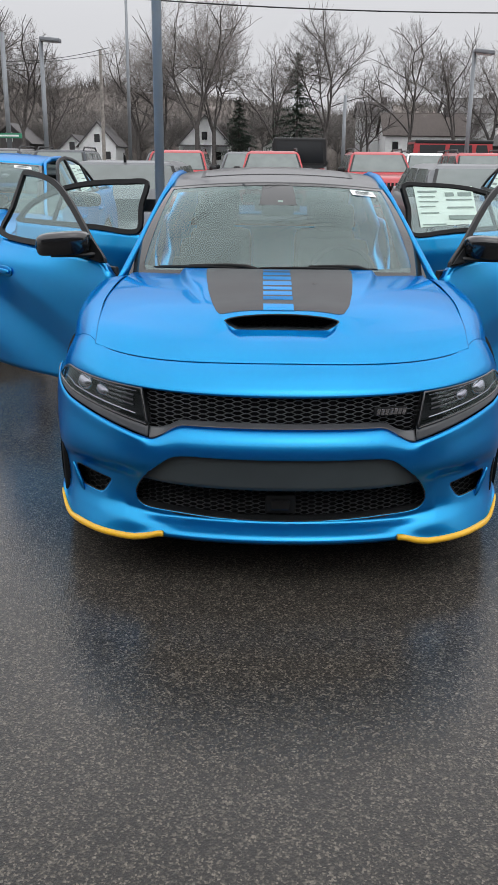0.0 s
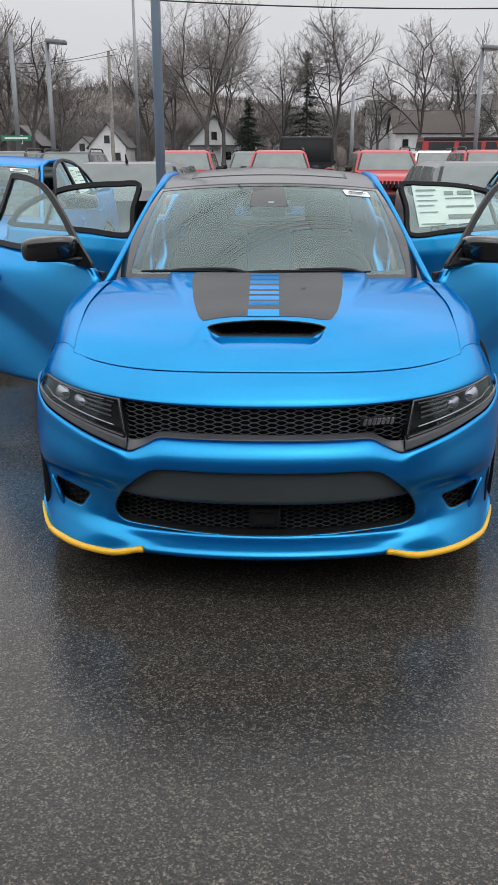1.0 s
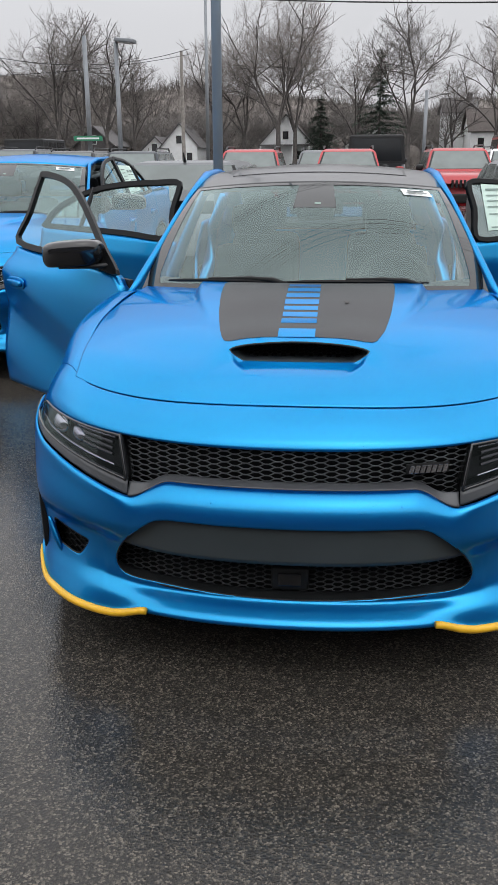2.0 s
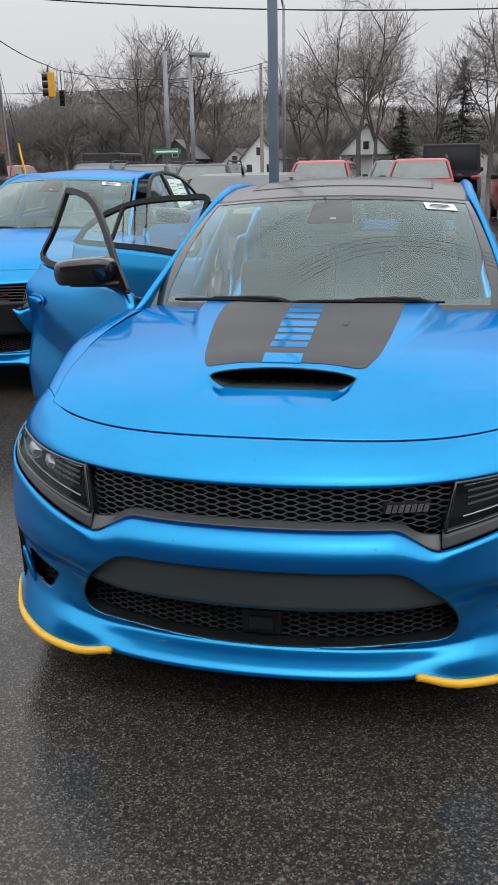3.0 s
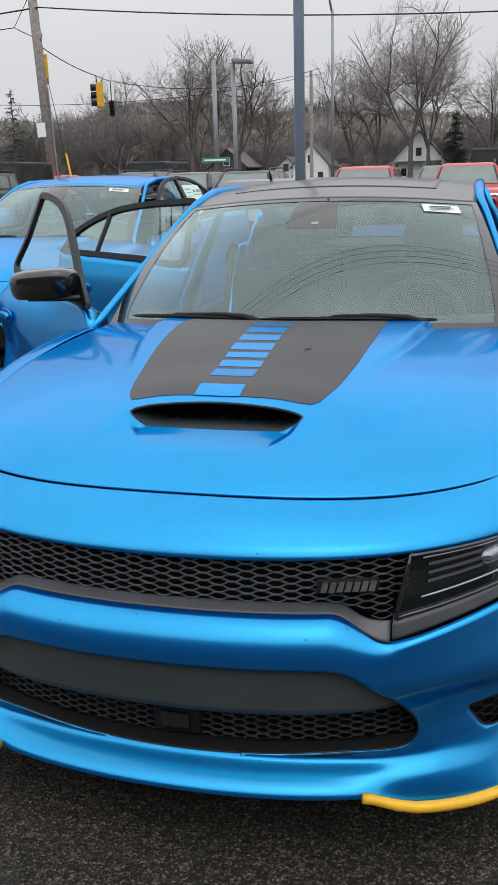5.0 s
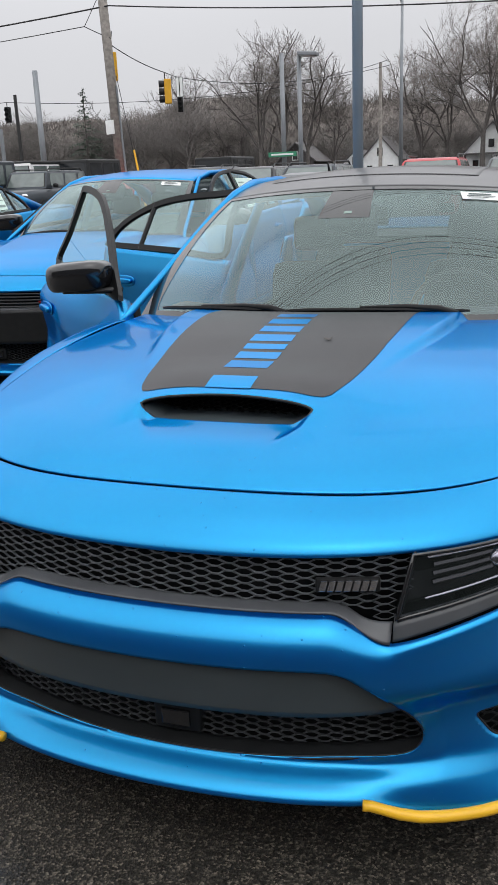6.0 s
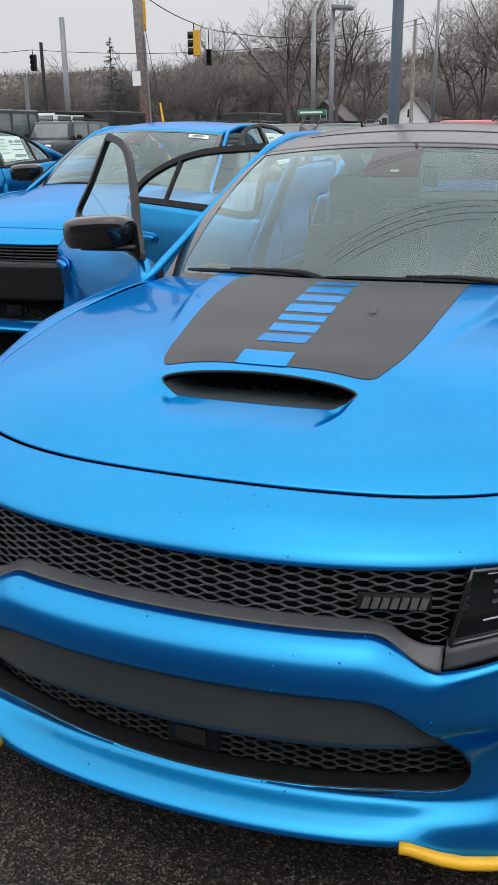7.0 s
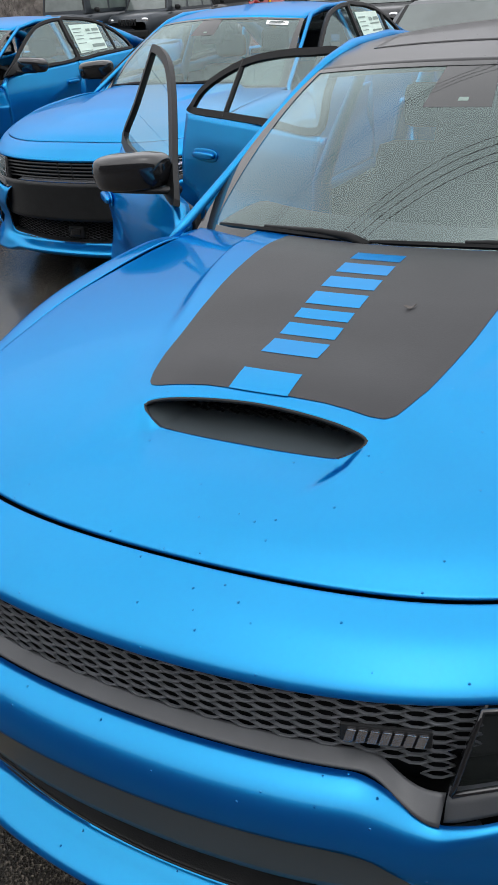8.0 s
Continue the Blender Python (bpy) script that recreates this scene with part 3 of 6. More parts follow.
def strip(name, loop, width, mat, parent, inward, depth=0.03, label="", closed=True):
    """A frame of given width along a loop of points; inward gives the loop's middle."""
    bm = bmesh.new()
    pts = [Vector(p) for p in loop]
    mid = Vector(inward)
    rings = []
    n = len(pts)
    for i, p in enumerate(pts):
        d = (pts[(i + 1) % n] - pts[i - 1]).normalized() if closed else (pts[min(i + 1, n - 1)] - pts[max(i - 1, 0)]).normalized()
        side = (mid - p) - d * (mid - p).dot(d)
        side.normalize()
        out = d.cross(side).normalized()
        if out.x < 0:
            out = -out
        rings.append([bm.verts.new(p + side * a + out * b) for a, b in ((0, -depth / 2), (0, depth / 2 - 0.004), (0.004, depth / 2), (width - 0.004, depth / 2), (width, depth / 2 - 0.004), (width, -depth / 2))])
    for i in range(n if closed else n - 1):
        a, b = rings[i], rings[(i + 1) % n]
        for k in range(6):
            bm.faces.new((a[k], a[(k + 1) % 6], b[(k + 1) % 6], b[k]))
    bmesh.ops.recalc_face_normals(bm, faces=bm.faces)
    return part(name, bm, mat, parent, label)


def superform(size, power=3.0, nu=20, nv=12):
    """A rounded box-like form."""
    V, F = [], []
    f = lambda q: np.sign(q) * abs(q) ** (2 / power)
    for j in range(nv + 1):
        ph = -math.pi / 2 + math.pi * j / nv
        for i in range(nu):
            th = 2 * math.pi * i / nu
            V.append((size[0] * f(math.cos(ph)) * f(math.cos(th)), size[1] * f(math.cos(ph)) * f(math.sin(th)), size[2] * f(math.sin(ph))))
    for j in range(nv):
        for i in range(nu):
            F.append((j * nu + i, j * nu + (i + 1) % nu, (j + 1) * nu + (i + 1) % nu, (j + 1) * nu + i))
    return V, F


def door(car, sgn, front, angle, paintmat, sticker):
    """One side door, hung at its front edge and swung open by angle. sgn: -1 or 1, the side."""
    hy, length = (1.735, 1.148) if front else (2.885, 1.0)
    hx = 0.872
    ob = new("front_door" if front else "rear_door")
    ob.parent = car
    ob.matrix_basis = pose(sgn * hx, hy, 0, 0, 0, -sgn * angle)
    tagged(ob, label="blue door panel with black window frame")
    shift = lambda X, Y, Z: (sgn * (X - hx), Y - hy, Z)
    reach = 0.02 if front and angle else -0.004
    swell = 0.07 if front and angle else 0.0
    skin = lambda y, z: flank(y, z) + swell * smooth_step(y, hy + 0.15, hy + 1.05) * (1 - smooth_step(z, 0.90, 1.02))
    ys, vs = np.linspace(hy + 0.004, hy + length + reach, 40), np.linspace(0, 1, 30)
    Y, Vv = grid(ys, vs)
    top = belt(Y) - (0.05 * (1 - smooth_step(Y, hy, hy + 0.10)) if front else 0)
    Z = 0.285 + (top - 0.285) * Vv
    fn = lambda y, z: shift(skin(y, z), y, z)
    if front:
        V, F = sheet(Y, Z, fn)
    else:
        V, F = sheet(Y, Z, fn, holes=[arch(4.04, 0.36, 0.41)])
    V = np.array(V)
    me = mesh_object("panel", V, F if sgn > 0 else F[:, ::-1], paintmat, ob, solid=0.055)
    # window frame and panes
    x_up = lambda z: 0.856 - 0.47 * (z - 1.0)
    if front:
        loop = [(0.03, 0.978), (0.22, 1.085), (0.42, 1.200), (0.62, 1.305), (0.78, 1.368), (0.93, 1.398), (1.06, 1.412), (1.135, 1.414), (1.168, 1.408), (1.172, 1.375), (1.172, 1.2), (1.172, 1.035), (0.6, 1.005), (0.3, 0.992)]
    else:
        low = 0.055 if angle else 0.0
        loop = [(0.02, 1.03), (0.02, 1.2), (0.02, 1.405 - low), (0.2, 1.412 - low), (0.42, 1.395 - 0.9 * low), (0.62, 1.350 - 0.6 * low), (0.80, 1.275 - 0.3 * low), (0.93, 1.185), (0.985, 1.11), (0.985, 1.068), (0.7, 1.055), (0.35, 1.042)]
    pts = [(sgn * (x_up(z) - hx), y, z) for y, z in loop]
    mid = np.mean(pts, 0)
    pts = [tuple(p) for p in rounded(pts, 4)]
    strip("window_frame", pts, 0.032, FRAMEBLACK, ob, mid, 0.024)
    inner = [tuple(np.array(p) + (mid - np.array(p)) * (0.030 / np.linalg.norm(mid - np.array(p)))) for p in pts]
    pane("window_glass", inner, SIDEGLASS, ob, thick=0)
    if not front:
        bm = tube(bmesh.new(), [(sgn * (x_up(1.06) - hx), 0.70, 1.06), (sgn * (x_up(1.31) - hx), 0.66, 1.31)], 0.014, 6)
        part("divider_bar", bm, BLACK, ob)
    if sticker:
        q = lambda y, z: (sgn * (x_up(z) - hx + 0.006), y, z)
        sheet_ob = mesh_object("window_sticker", [q(0.10, 1.085), q(0.56, 1.105), q(0.56, 1.335), q(0.10, 1.345)], [(0, 1, 2, 3)], MINT, ob, "pale green paper price sheet", smooth=False, solid=0.002)
        for y0, y1, z0, z1 in ((0.12, 0.27, 1.30, 1.315), (0.12, 0.25, 1.27, 1.28), (0.12, 0.27, 1.24, 1.25), (0.12, 0.24, 1.21, 1.22), (0.12, 0.26, 1.17, 1.18), (0.33, 0.54, 1.25, 1.262), (0.33, 0.54, 1.20, 1.215),
                               (0.33, 0.40, 1.275, 1.31), (0.43, 0.54, 1.275, 1.31), (0.33, 0.54, 1.13, 1.17), (0.12, 0.30, 1.10, 1.11)):
            s2 = lambda y, z: (sgn * (x_up(z) - hx + 0.010), y, z)
            mesh_object("print_bar", [s2(y0, z0), s2(y1, z0), s2(y1, (z0 + 2 * z1) / 3), s2(y0, (z0 + 2 * z1) / 3)], [(0, 1, 2, 3)], PALEINK, sheet_ob, smooth=False)
    # handle in its recess
    yh = hy + length - 0.19
    zh = 0.855 if front else 0.885
    V, F = superform((0.014, 0.085, 0.017), 3.5)
    h = mesh_object("handle", V, F, paintmat, ob, "body-coloured pull handle")
    h.location = shift(float(skin(np.array(yh), np.array(zh))) + 0.014, yh, zh)
    V, F = superform((0.006, 0.10, 0.032), 3.0)
    h = mesh_object("handle_recess", V, F, paintmat, ob)
    h.location = shift(float(skin(np.array(yh), np.array(zh))) + 0.001, yh, zh)
    bm = boxed((-0.012, 0.03, 0.33), (0.012, length - 0.05, 0.95), 0.008)
    p = part("inner_trim", bm, CABIN, ob)
    p.location = (-sgn * 0.075, 0, 0)
    if front:
        mir = new("door_mirror")
        mir.parent = ob
        mir.matrix_basis = pose(sgn * 0.106, 0.262, 1.060, 0, 0, sgn * angle) if angle else pose(sgn * 0.17, 0.20, 1.060)
        V, F = superform((0.143, 0.070, 0.072), 3.7, 48, 28)
        V = [(x, y * (1.0 + 5.0 * min(0.0, z - 0.005)) + 0.03 * (x / 0.14) ** 2, max(0.9 * z, -0.054) - 0.010 * (x * sgn / 0.14)) for x, y, z in V]
        mesh_object("mirror_shell", V, F, GLOSSBLACK, mir, "gloss black mirror housing with rain drops")
        bm = bmesh.new()
        tube(bm, [(-sgn * 0.20, 0.005, -0.050), (-sgn * 0.12, 0.0, -0.054), (sgn * 0.06, -0.01, -0.060)], [0.022, 0.020, 0.012], 10, 0.6)
        part("mirror_arm", bm, BLACK, mir, smooth=True)
        m2 = mesh_object("mirror_glass", *superform((0.110, 0.006, 0.050), 3.0), CHROME, mir)
        m2.location = (0, 0.062, 0)
        pts = [(sgn * (x_up(z) - hx + 0.012), y, z) for y, z in ((0.035, 0.985), (0.20, 1.062), (0.30, 1.10), (0.31, 0.995))]
        pane("sail_panel", pts, BLACK, ob, thick=0.012)
    return ob


def make_sedan(m, label, roofmat, detail, doors, striped, group=""):
    """The blue four-door sedan. detail: 1 for the one seen close, less for its neighbours. doors: opening of front left, front right, rear left, rear right as seen from the front."""
    car = thing("car", m, label, "car", group)
    D = lambda n: max(8, int(n * detail))

    # bumper skin with its openings
    fogs = [[(s * x, z) for x, z in FOG] for s in (-1, 1)]
    A, Vv = grid(np.linspace(-1.1, 1.1, D(320)), np.concatenate([np.linspace(0, 0.25, D(26), endpoint=False), np.linspace(0.25, 1, D(64))]))
    bottom = fascia_knots(np.abs(A))[0][0]
    Z = bottom + (fascia_top(np.abs(A)) - bottom) * Vv
    V, F = sheet(A, Z, fascia, holes=[rounded(INTAKE if striped else INTAKE_TALL, 5)] + [rounded(f, 3) for f in fogs])
    mesh_object("bumper", V, F, BLUE, car, "blue painted front bumper with a low lip", solid=0.006)
    # added black bead: covers the ragged cut and paints the edge's dark line
    for hole in [rounded(INTAKE if striped else INTAKE_TALL, 5)] + [rounded(f, 3) for f in fogs]:
        P = np.stack(fascia(hole[:, 0], hole[:, 1]), 1)
        part("dark_edge_bead", tube(bmesh.new(), [tuple(p + np.array([0, 0.003, 0])) for p in np.vstack([P, P[:1]])], 0.0030, 6), BLACK, car, smooth=True)
    A, Vv = grid(np.linspace(-1.1, 1.1, D(200)), np.linspace(0, 1, D(40)))
    V, F = sheet(A, Vv, nose)
    mesh_object("nose_panel", V, F, BLUE, car, solid=0.006)

    # dark panel and lattice in the lower opening
    X, Vv = grid(np.linspace(-0.53, 0.53, D(80)), np.linspace(0, 1, 10))
    V, F = sheet(X, Vv, lambda a, v: shaped(a, 0.048 + 0.020 * (1 - v) + 0.02 * (np.abs(a) / 0.5) ** 6, 0.378 + 0.02 * a ** 2 + ((0.512 if striped else 0.598) - 0.378) * v))
    low = mesh_object("lower_grille", V, F, PANELDARK if striped else BLACK, car, "plain dark grey panel above a black lattice", solid=0.02)
    outline = [(-0.53, 0.240), (0.53, 0.240), (0.53, 0.40), (-0.53, 0.40)]
    V, F = mesh_cells(outline, lambda x, z, b: skin_point(x, z, 0.162 + b), 0.038, 0.0165)
    mesh_object("lattice", V, F, TRIMGREY, low)
    # black sheet painting the depth of shade behind the lower lattice
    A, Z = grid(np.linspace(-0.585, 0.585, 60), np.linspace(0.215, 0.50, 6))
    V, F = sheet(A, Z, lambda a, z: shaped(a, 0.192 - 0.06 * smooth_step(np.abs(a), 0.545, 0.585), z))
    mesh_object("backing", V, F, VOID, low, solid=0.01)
    A, Vv = grid(np.linspace(-0.56, 0.56, D(80)), np.linspace(0, 1, 6))
    V, F = sheet(A, Vv, lambda a, v: shaped(a, 0.123 - 0.04 * a ** 2 + 0.042 * v, 0.237 + 0.09 * a ** 2 + 0.012 * v))
    mesh_object("lower_trim", V, F, BLACK, low, solid=0.006)
    bm = bmesh.new()
    box(bm, (-0.056, 0.146, 0.258), (0.056, 0.19, 0.332), 0.010)
    sensor = part("radar_sensor", bm, BLACK, low, "black radar sensor block", True)
    part("sensor_face", boxed((-0.034, 0.138, 0.275), (0.034, 0.147, 0.316), 0.004), GLOSSBLACK, sensor)

    # fog recesses
    for s in (-1, 1):
        f = new("fog_vent")
        f.parent = car
        V, F = mesh_cells([(s * x, z) for x, z in ((0.63, 0.27), (0.81, 0.27), (0.81, 0.385), (0.63, 0.385))], lambda x, z, b: skin_point(x, z, 0.135 + b), 0.038, 0.022)
        mesh_object("lattice", V, F, BLACK, f)
        # black sheet that stands in for the shade deep in the vent
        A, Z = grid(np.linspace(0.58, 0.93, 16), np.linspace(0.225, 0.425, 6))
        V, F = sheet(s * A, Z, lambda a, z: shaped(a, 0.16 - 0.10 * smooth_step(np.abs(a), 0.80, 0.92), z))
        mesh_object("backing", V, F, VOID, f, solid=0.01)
        pts = [skin_point(s * (0.812 - 0.05 * t), 0.376 - 0.110 * t, 0.052 + 0.020 * t) for t in np.linspace(0, 1, 9)]
        part("vent_fin", tube(bmesh.new(), pts, [0.004, 0.008, 0.010, 0.011, 0.011, 0.011, 0.010, 0.008, 0.003], 8), BLUE, f, "blue blade beside the vent", True)

    # upper grille
    g = new("upper_grille")
    g.parent = car
    outline = [(-0.496, 0.716), (0.496, 0.716), (0.488, 0.650), (0.472, 0.566), (0.44, 0.578), (0.38, 0.598), (-0.38, 0.598), (-0.44, 0.578), (-0.472, 0.566), (-0.488, 0.650)]
    if striped:
        V, F = mesh_cells(outline, lambda x, z, b: skin_point(x, z, 0.128 + b))
        mesh_object("lattice", V, F, MESHMAT, g, "satin black lattice of hexagonal cells")
    else:
        bm = bmesh.new()
        for k, z in enumerate((0.612, 0.632, 0.652, 0.672, 0.692)):
            tube(bm, [skin_point(x, z, 0.128) for x in np.linspace(-0.49, 0.49, 24)], 0.0065, 6)
        for x in (-0.05, 0.05):
            tube(bm, [skin_point(x, 0.60, 0.126), skin_point(x, 0.71, 0.126)], 0.006, 6)
        part("slats", bm, BLACK, g)
        part("accent_badge", boxed((-0.02, 0, -0.006), (0.02, 0.006, 0.006)), REDLENS, g).location = skin_point(0.36, 0.642, 0.116)
    # shade behind the upper grille, put in as a black sheet
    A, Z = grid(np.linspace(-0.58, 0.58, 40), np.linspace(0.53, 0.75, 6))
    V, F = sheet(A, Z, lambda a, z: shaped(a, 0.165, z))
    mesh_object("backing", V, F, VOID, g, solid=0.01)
    A, Vv = grid(np.linspace(-0.475, 0.475, D(120)), np.linspace(0, 1, 8))
    V, F = sheet(A, Vv, lambda a, v: shaped(a, 0.102 - 0.048 * smooth_step(np.abs(a), 0.36, 0.475) + 0.030 * v, fascia_top(np.abs(a)) + 0.001 + (0.012 + 0.023 * smooth_step(np.abs(a), 0.40, 0.475)) * v))
    mesh_object("grille_trim", V, F, TRIMGREY, g, solid=0.006)
    if striped:
        badge = part("badge", boxed((-0.064, -0.002, -0.016), (0.064, 0.004, 0.016), 0.003), BLACK, g, "small dark chrome badge of plain slanted bars")
        x, y, z = skin_point(0.385, 0.651, 0.120)
        badge.matrix_basis = pose(x, y, z, 0, 0, 16)
        slant = Matrix.Identity(4)
        slant[0][2] = 0.25
        for k in range(7):
            bm = boxed((-0.0066, -0.006, -0.0115), (0.0066, 0.0, 0.0115), 0.0015, Matrix.Translation((-0.0495 + 0.0165 * k, -0.002, 0)) @ slant)
            part("badge_bar", bm, DARKCHROME, badge)
    # added black block, so that the panel gaps read as shade
    part("nose_shade_block", boxed((-0.68, 0.34, 0.20), (0.68, 1.5, 0.74), 0.02), VOID, car)

    # headlights
    for s in (-1, 1):
        L = new("headlight")
        L.parent = car
        tagged(L, label="smoked headlight with black housing")
        a0, a1 = 0.492, 1.02
        A, Vv = grid(np.linspace(a0, a1, D(60)), np.linspace(0, 1, D(16)))
        A2 = A + 0.032 * (Vv - 0.5) * (1 - smooth_step(A, 0.5, 0.7))
        trim = 0.26 - 0.04 * smooth_step(A, 0.6, 1.0)
        V, F = sheet(s * A2, trim + (0.985 - trim) * Vv, lambda a, v: tuple(q + d for q, d in zip(lamp_skin(a, v), (0, 0.004, 0))))
        mesh_object("lamp_lens", V, F if s > 0 else F[:, ::-1], LENS, L, "clear smoked lens")
        V, F = sheet(s * A2, 0.24 + 0.76 * Vv, lambda a, v: tuple(q + d for q, d in zip(lamp_skin(a, v), (0, 0.075, 0))))
        mesh_object("lamp_housing", V, F, BLACK, L, solid=0.005)
        At, Vt = grid(np.linspace(0.478, 1.08, D(60)), np.linspace(0, 1, 8))
        V, F = sheet(s * At, 0.012 + (0.27 - 0.05 * smooth_step(At, 0.6, 1.0)) * Vt, lambda a, v: tuple(q + d for q, d in zip(lamp_skin(a, v), (0, -0.002 + 0.012 * smooth_step(v, 0.2, 0.28), 0))))
        mesh_object("lamp_trim", V, F if s > 0 else F[:, ::-1], TRIMGREY, L, solid=0.006)
        # inner end wall and the black frame round the lens
        Vw, Dw = grid(np.linspace(0.20, 1.0, 10), np.linspace(0, 1, 4))
        end_a = lambda v: 0.492 + 0.032 * (v - 0.5)
        V, F = sheet(Vw, Dw, lambda v, d: tuple(q + e for q, e in zip(lamp_skin(s * end_a(v), v), (0 * d, 0.004 + 0.10 * d, 0 * d))))
        mesh_object("lamp_side", V, F, BLACK, L, solid=0.004)
        ring = [(end_a(v), v) for v in np.linspace(0.24, 0.975, 8)] + [(a, 0.975) for a in np.linspace(0.54, 1.01, 14)] + [(1.018, v) for v in (0.8, 0.6, 0.4)] + [(a, 0.26 - 0.04 * float(smooth_step(a, 0.6, 1.0))) for a in np.linspace(1.0, 0.50, 14)]
        bm = tube(bmesh.new(), [tuple(float(q) for q in lamp_skin(np.array(s * a), np.array(v))) for a, v in ring + ring[:1]], 0.0045, 6)
        part("lens_frame", bm, GLOSSBLACK, L, smooth=True)
        for a, v, r in ((0.735, 0.62, 0.030), (0.66, 0.60, 0.022)):
            x, y, z = (float(q) for q in lamp_skin(np.array(s * a), np.array(v)))
            Vp, Fp = lathe([(0.0, -0.030), (r * 0.6, -0.026), (r * 0.9, -0.014), (r, 0.0), (r * 1.15, 0.004), (r * 1.2, 0.03)], 20, "z")
            p = mesh_object("projector", Vp, Fp, CHROME if a > 0.70 else DARKCHROME, L)
            p.matrix_basis = pose(x, y + 0.055, z, -90, 0, -s * 25)
        for v0, v1 in ((0.86, 0.93), (0.36, 0.42)):
            bm = bmesh.new()
            tube(bm, [tuple(float(q) + d for q, d in zip(lamp_skin(np.array(s * a), np.array(v0 if a < 0.8 else v1)), (0, 0.03, 0))) for a in np.linspace(0.53, 0.9, 12)], 0.003, 6)
            part("light_strip", bm, DARKCHROME, L)
        bm = bmesh.new()
        for k in range(3):
            tube(bm, [tuple(float(q) + d for q, d in zip(lamp_skin(np.array(s * a), np.array(0.50 + 0.11 * k)), (0, 0.045, 0))) for a in (0.54, 0.60, 0.65)], 0.006, 6)
        part("reflector_fins", bm, GLOSSBLACK, L)

    # yellow guards on the lip's ends
    for s in (-1, 1):
        if striped:
            a = np.concatenate([[0.428, 0.445, 0.47, 0.50, 0.54], np.linspace(0.58, 1.0, 16)])
            zs = fascia_knots(a)[0][1] + 0.006 + 0.004 * (1 - smooth_step(a, 0.43, 0.50))
            pts = [skin_point(s * q, z, 0.036 - 0.035 * float(smooth_step(q, 0.42, 0.74)) - 0.004 * float(smooth_step(q, 0.44, 0.49))) for q, z in zip(a, zs)]
            bm = tube(bmesh.new(), pts, [0.0120] * 3 + [0.0130] * 10 + [0.012, 0.011, 0.010, 0.009, 0.008, 0.007, 0.006, 0.004], 10, 0.95)
            part("edge_guard", bm, YELLOW, car, "yellow plastic shipping guard on the lip", True)

    # hood, stripes and scoop
    Q, Vv = grid(np.linspace(-1, 1, D(230)), np.concatenate([np.linspace(0.0035, 0.16, D(30), endpoint=False), np.linspace(0.16, 0.36, D(70), endpoint=False), np.linspace(0.36, 0.998, D(60))]))
    V, F = sheet(Q, Vv, hood if striped else (lambda q, v: hood(q, v, 0.0)), holes=[on_hood(rounded(SCOOP, 5))] if striped else ())
    top = mesh_object("hood", V, F, BLUE, car, "blue hood with a sculpted centre", solid=0.006)
    if striped:
        lift = lambda h: (lambda q, v: tuple(c + d for c, d in zip(hood(q, v), (0, -0.2 * h, h))))
        edge = [(-0.225, 0.585), (-0.12, 0.596), (0, 0.600), (0.12, 0.596), (0.205, 0.587), (0.232, 0.592), (0.248, 0.61), (0.258, 0.64), (0.275, 0.70), (0.305, 0.90), (0.325, 1.10), (0.336, 1.30), (0.337, 1.44),
                (-0.337, 1.44), (-0.336, 1.30), (-0.325, 1.10), (-0.305, 0.90), (-0.275, 0.70), (-0.260, 0.63), (-0.249, 0.60), (-0.240, 0.589)]
        Q, Vv = grid(np.linspace(-0.5, 0.5, 160), np.linspace(0.26, 0.995, 150))
        V, F = sheet(Q, Vv, lift(0.0012), keep=on_hood(edge))
        mesh_object("hood_stripe", V, F, STRIPE, car, "satin black vinyl hood stripe")
        for y0, y1, half in ((0.594, 0.662, 0.080), (0.732, 0.796, 0.080), (0.818, 0.868, 0.080), (0.890, 0.930, 0.080), (0.952, 1.012, 0.082), (1.040, 1.098, 0.082), (1.125, 1.185, 0.082), (1.215, 1.268, 0.082)):
            Q, Vv = grid(np.linspace(-half, half, 12) - 0.016, np.linspace(*[float(hood_at(0.0, y)[1]) for y in (y0, y1)], 8))
            V, F = sheet(Q, Vv, lift(0.0020))
            mesh_object("stripe_bar", V, F, BLUE, car, "plain blue bar showing in the stripe")
        sc = new("hood_scoop")
        sc.parent = car
        X, T = grid(np.linspace(-0.222, 0.222, 60), np.linspace(0, 1, 16))

        def ramp(x, t):
            q, v = hood_at(x, 0.500 + 0.45 * x ** 2 + 0 * t)
            hx, hy, hz = hood(q, v)
            return x, hy + 0.16 * t, hz - 0.003 - 0.007 * np.sqrt(t) + 0.022 * (np.abs(x) / 0.22) ** 8 * t
        V, F = sheet(X, T, ramp)
        mesh_object("scoop_floor", V, F, PANELDARK, sc, solid=0.004)
        V, F = mesh_cells([(-0.205, 0.850), (0.205, 0.850), (0.205, 0.900), (0, 0.906), (-0.205, 0.900)], lambda x, z, b: (x, 0.634 - 0.5 * x * x + b, z), 0.022, 0.010)
        mesh_object("lattice", V, F, BLACK, sc)
        # black sheet in place of the shade at the scoop's back
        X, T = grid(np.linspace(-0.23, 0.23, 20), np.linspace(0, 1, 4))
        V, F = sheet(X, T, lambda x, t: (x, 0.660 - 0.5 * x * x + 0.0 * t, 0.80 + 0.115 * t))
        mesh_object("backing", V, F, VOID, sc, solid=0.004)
        rim = rounded([(x, y) for x, y in SCOOP], 4)
        q, v = hood_at(rim[:, 0], rim[:, 1])
        P = np.stack(hood(q, v), 1)
        bm = bmesh.new()
        tube(bm, [tuple(p + np.array([0, 0, -0.004])) for p in np.vstack([P, P[:1]])], 0.0040, 6)
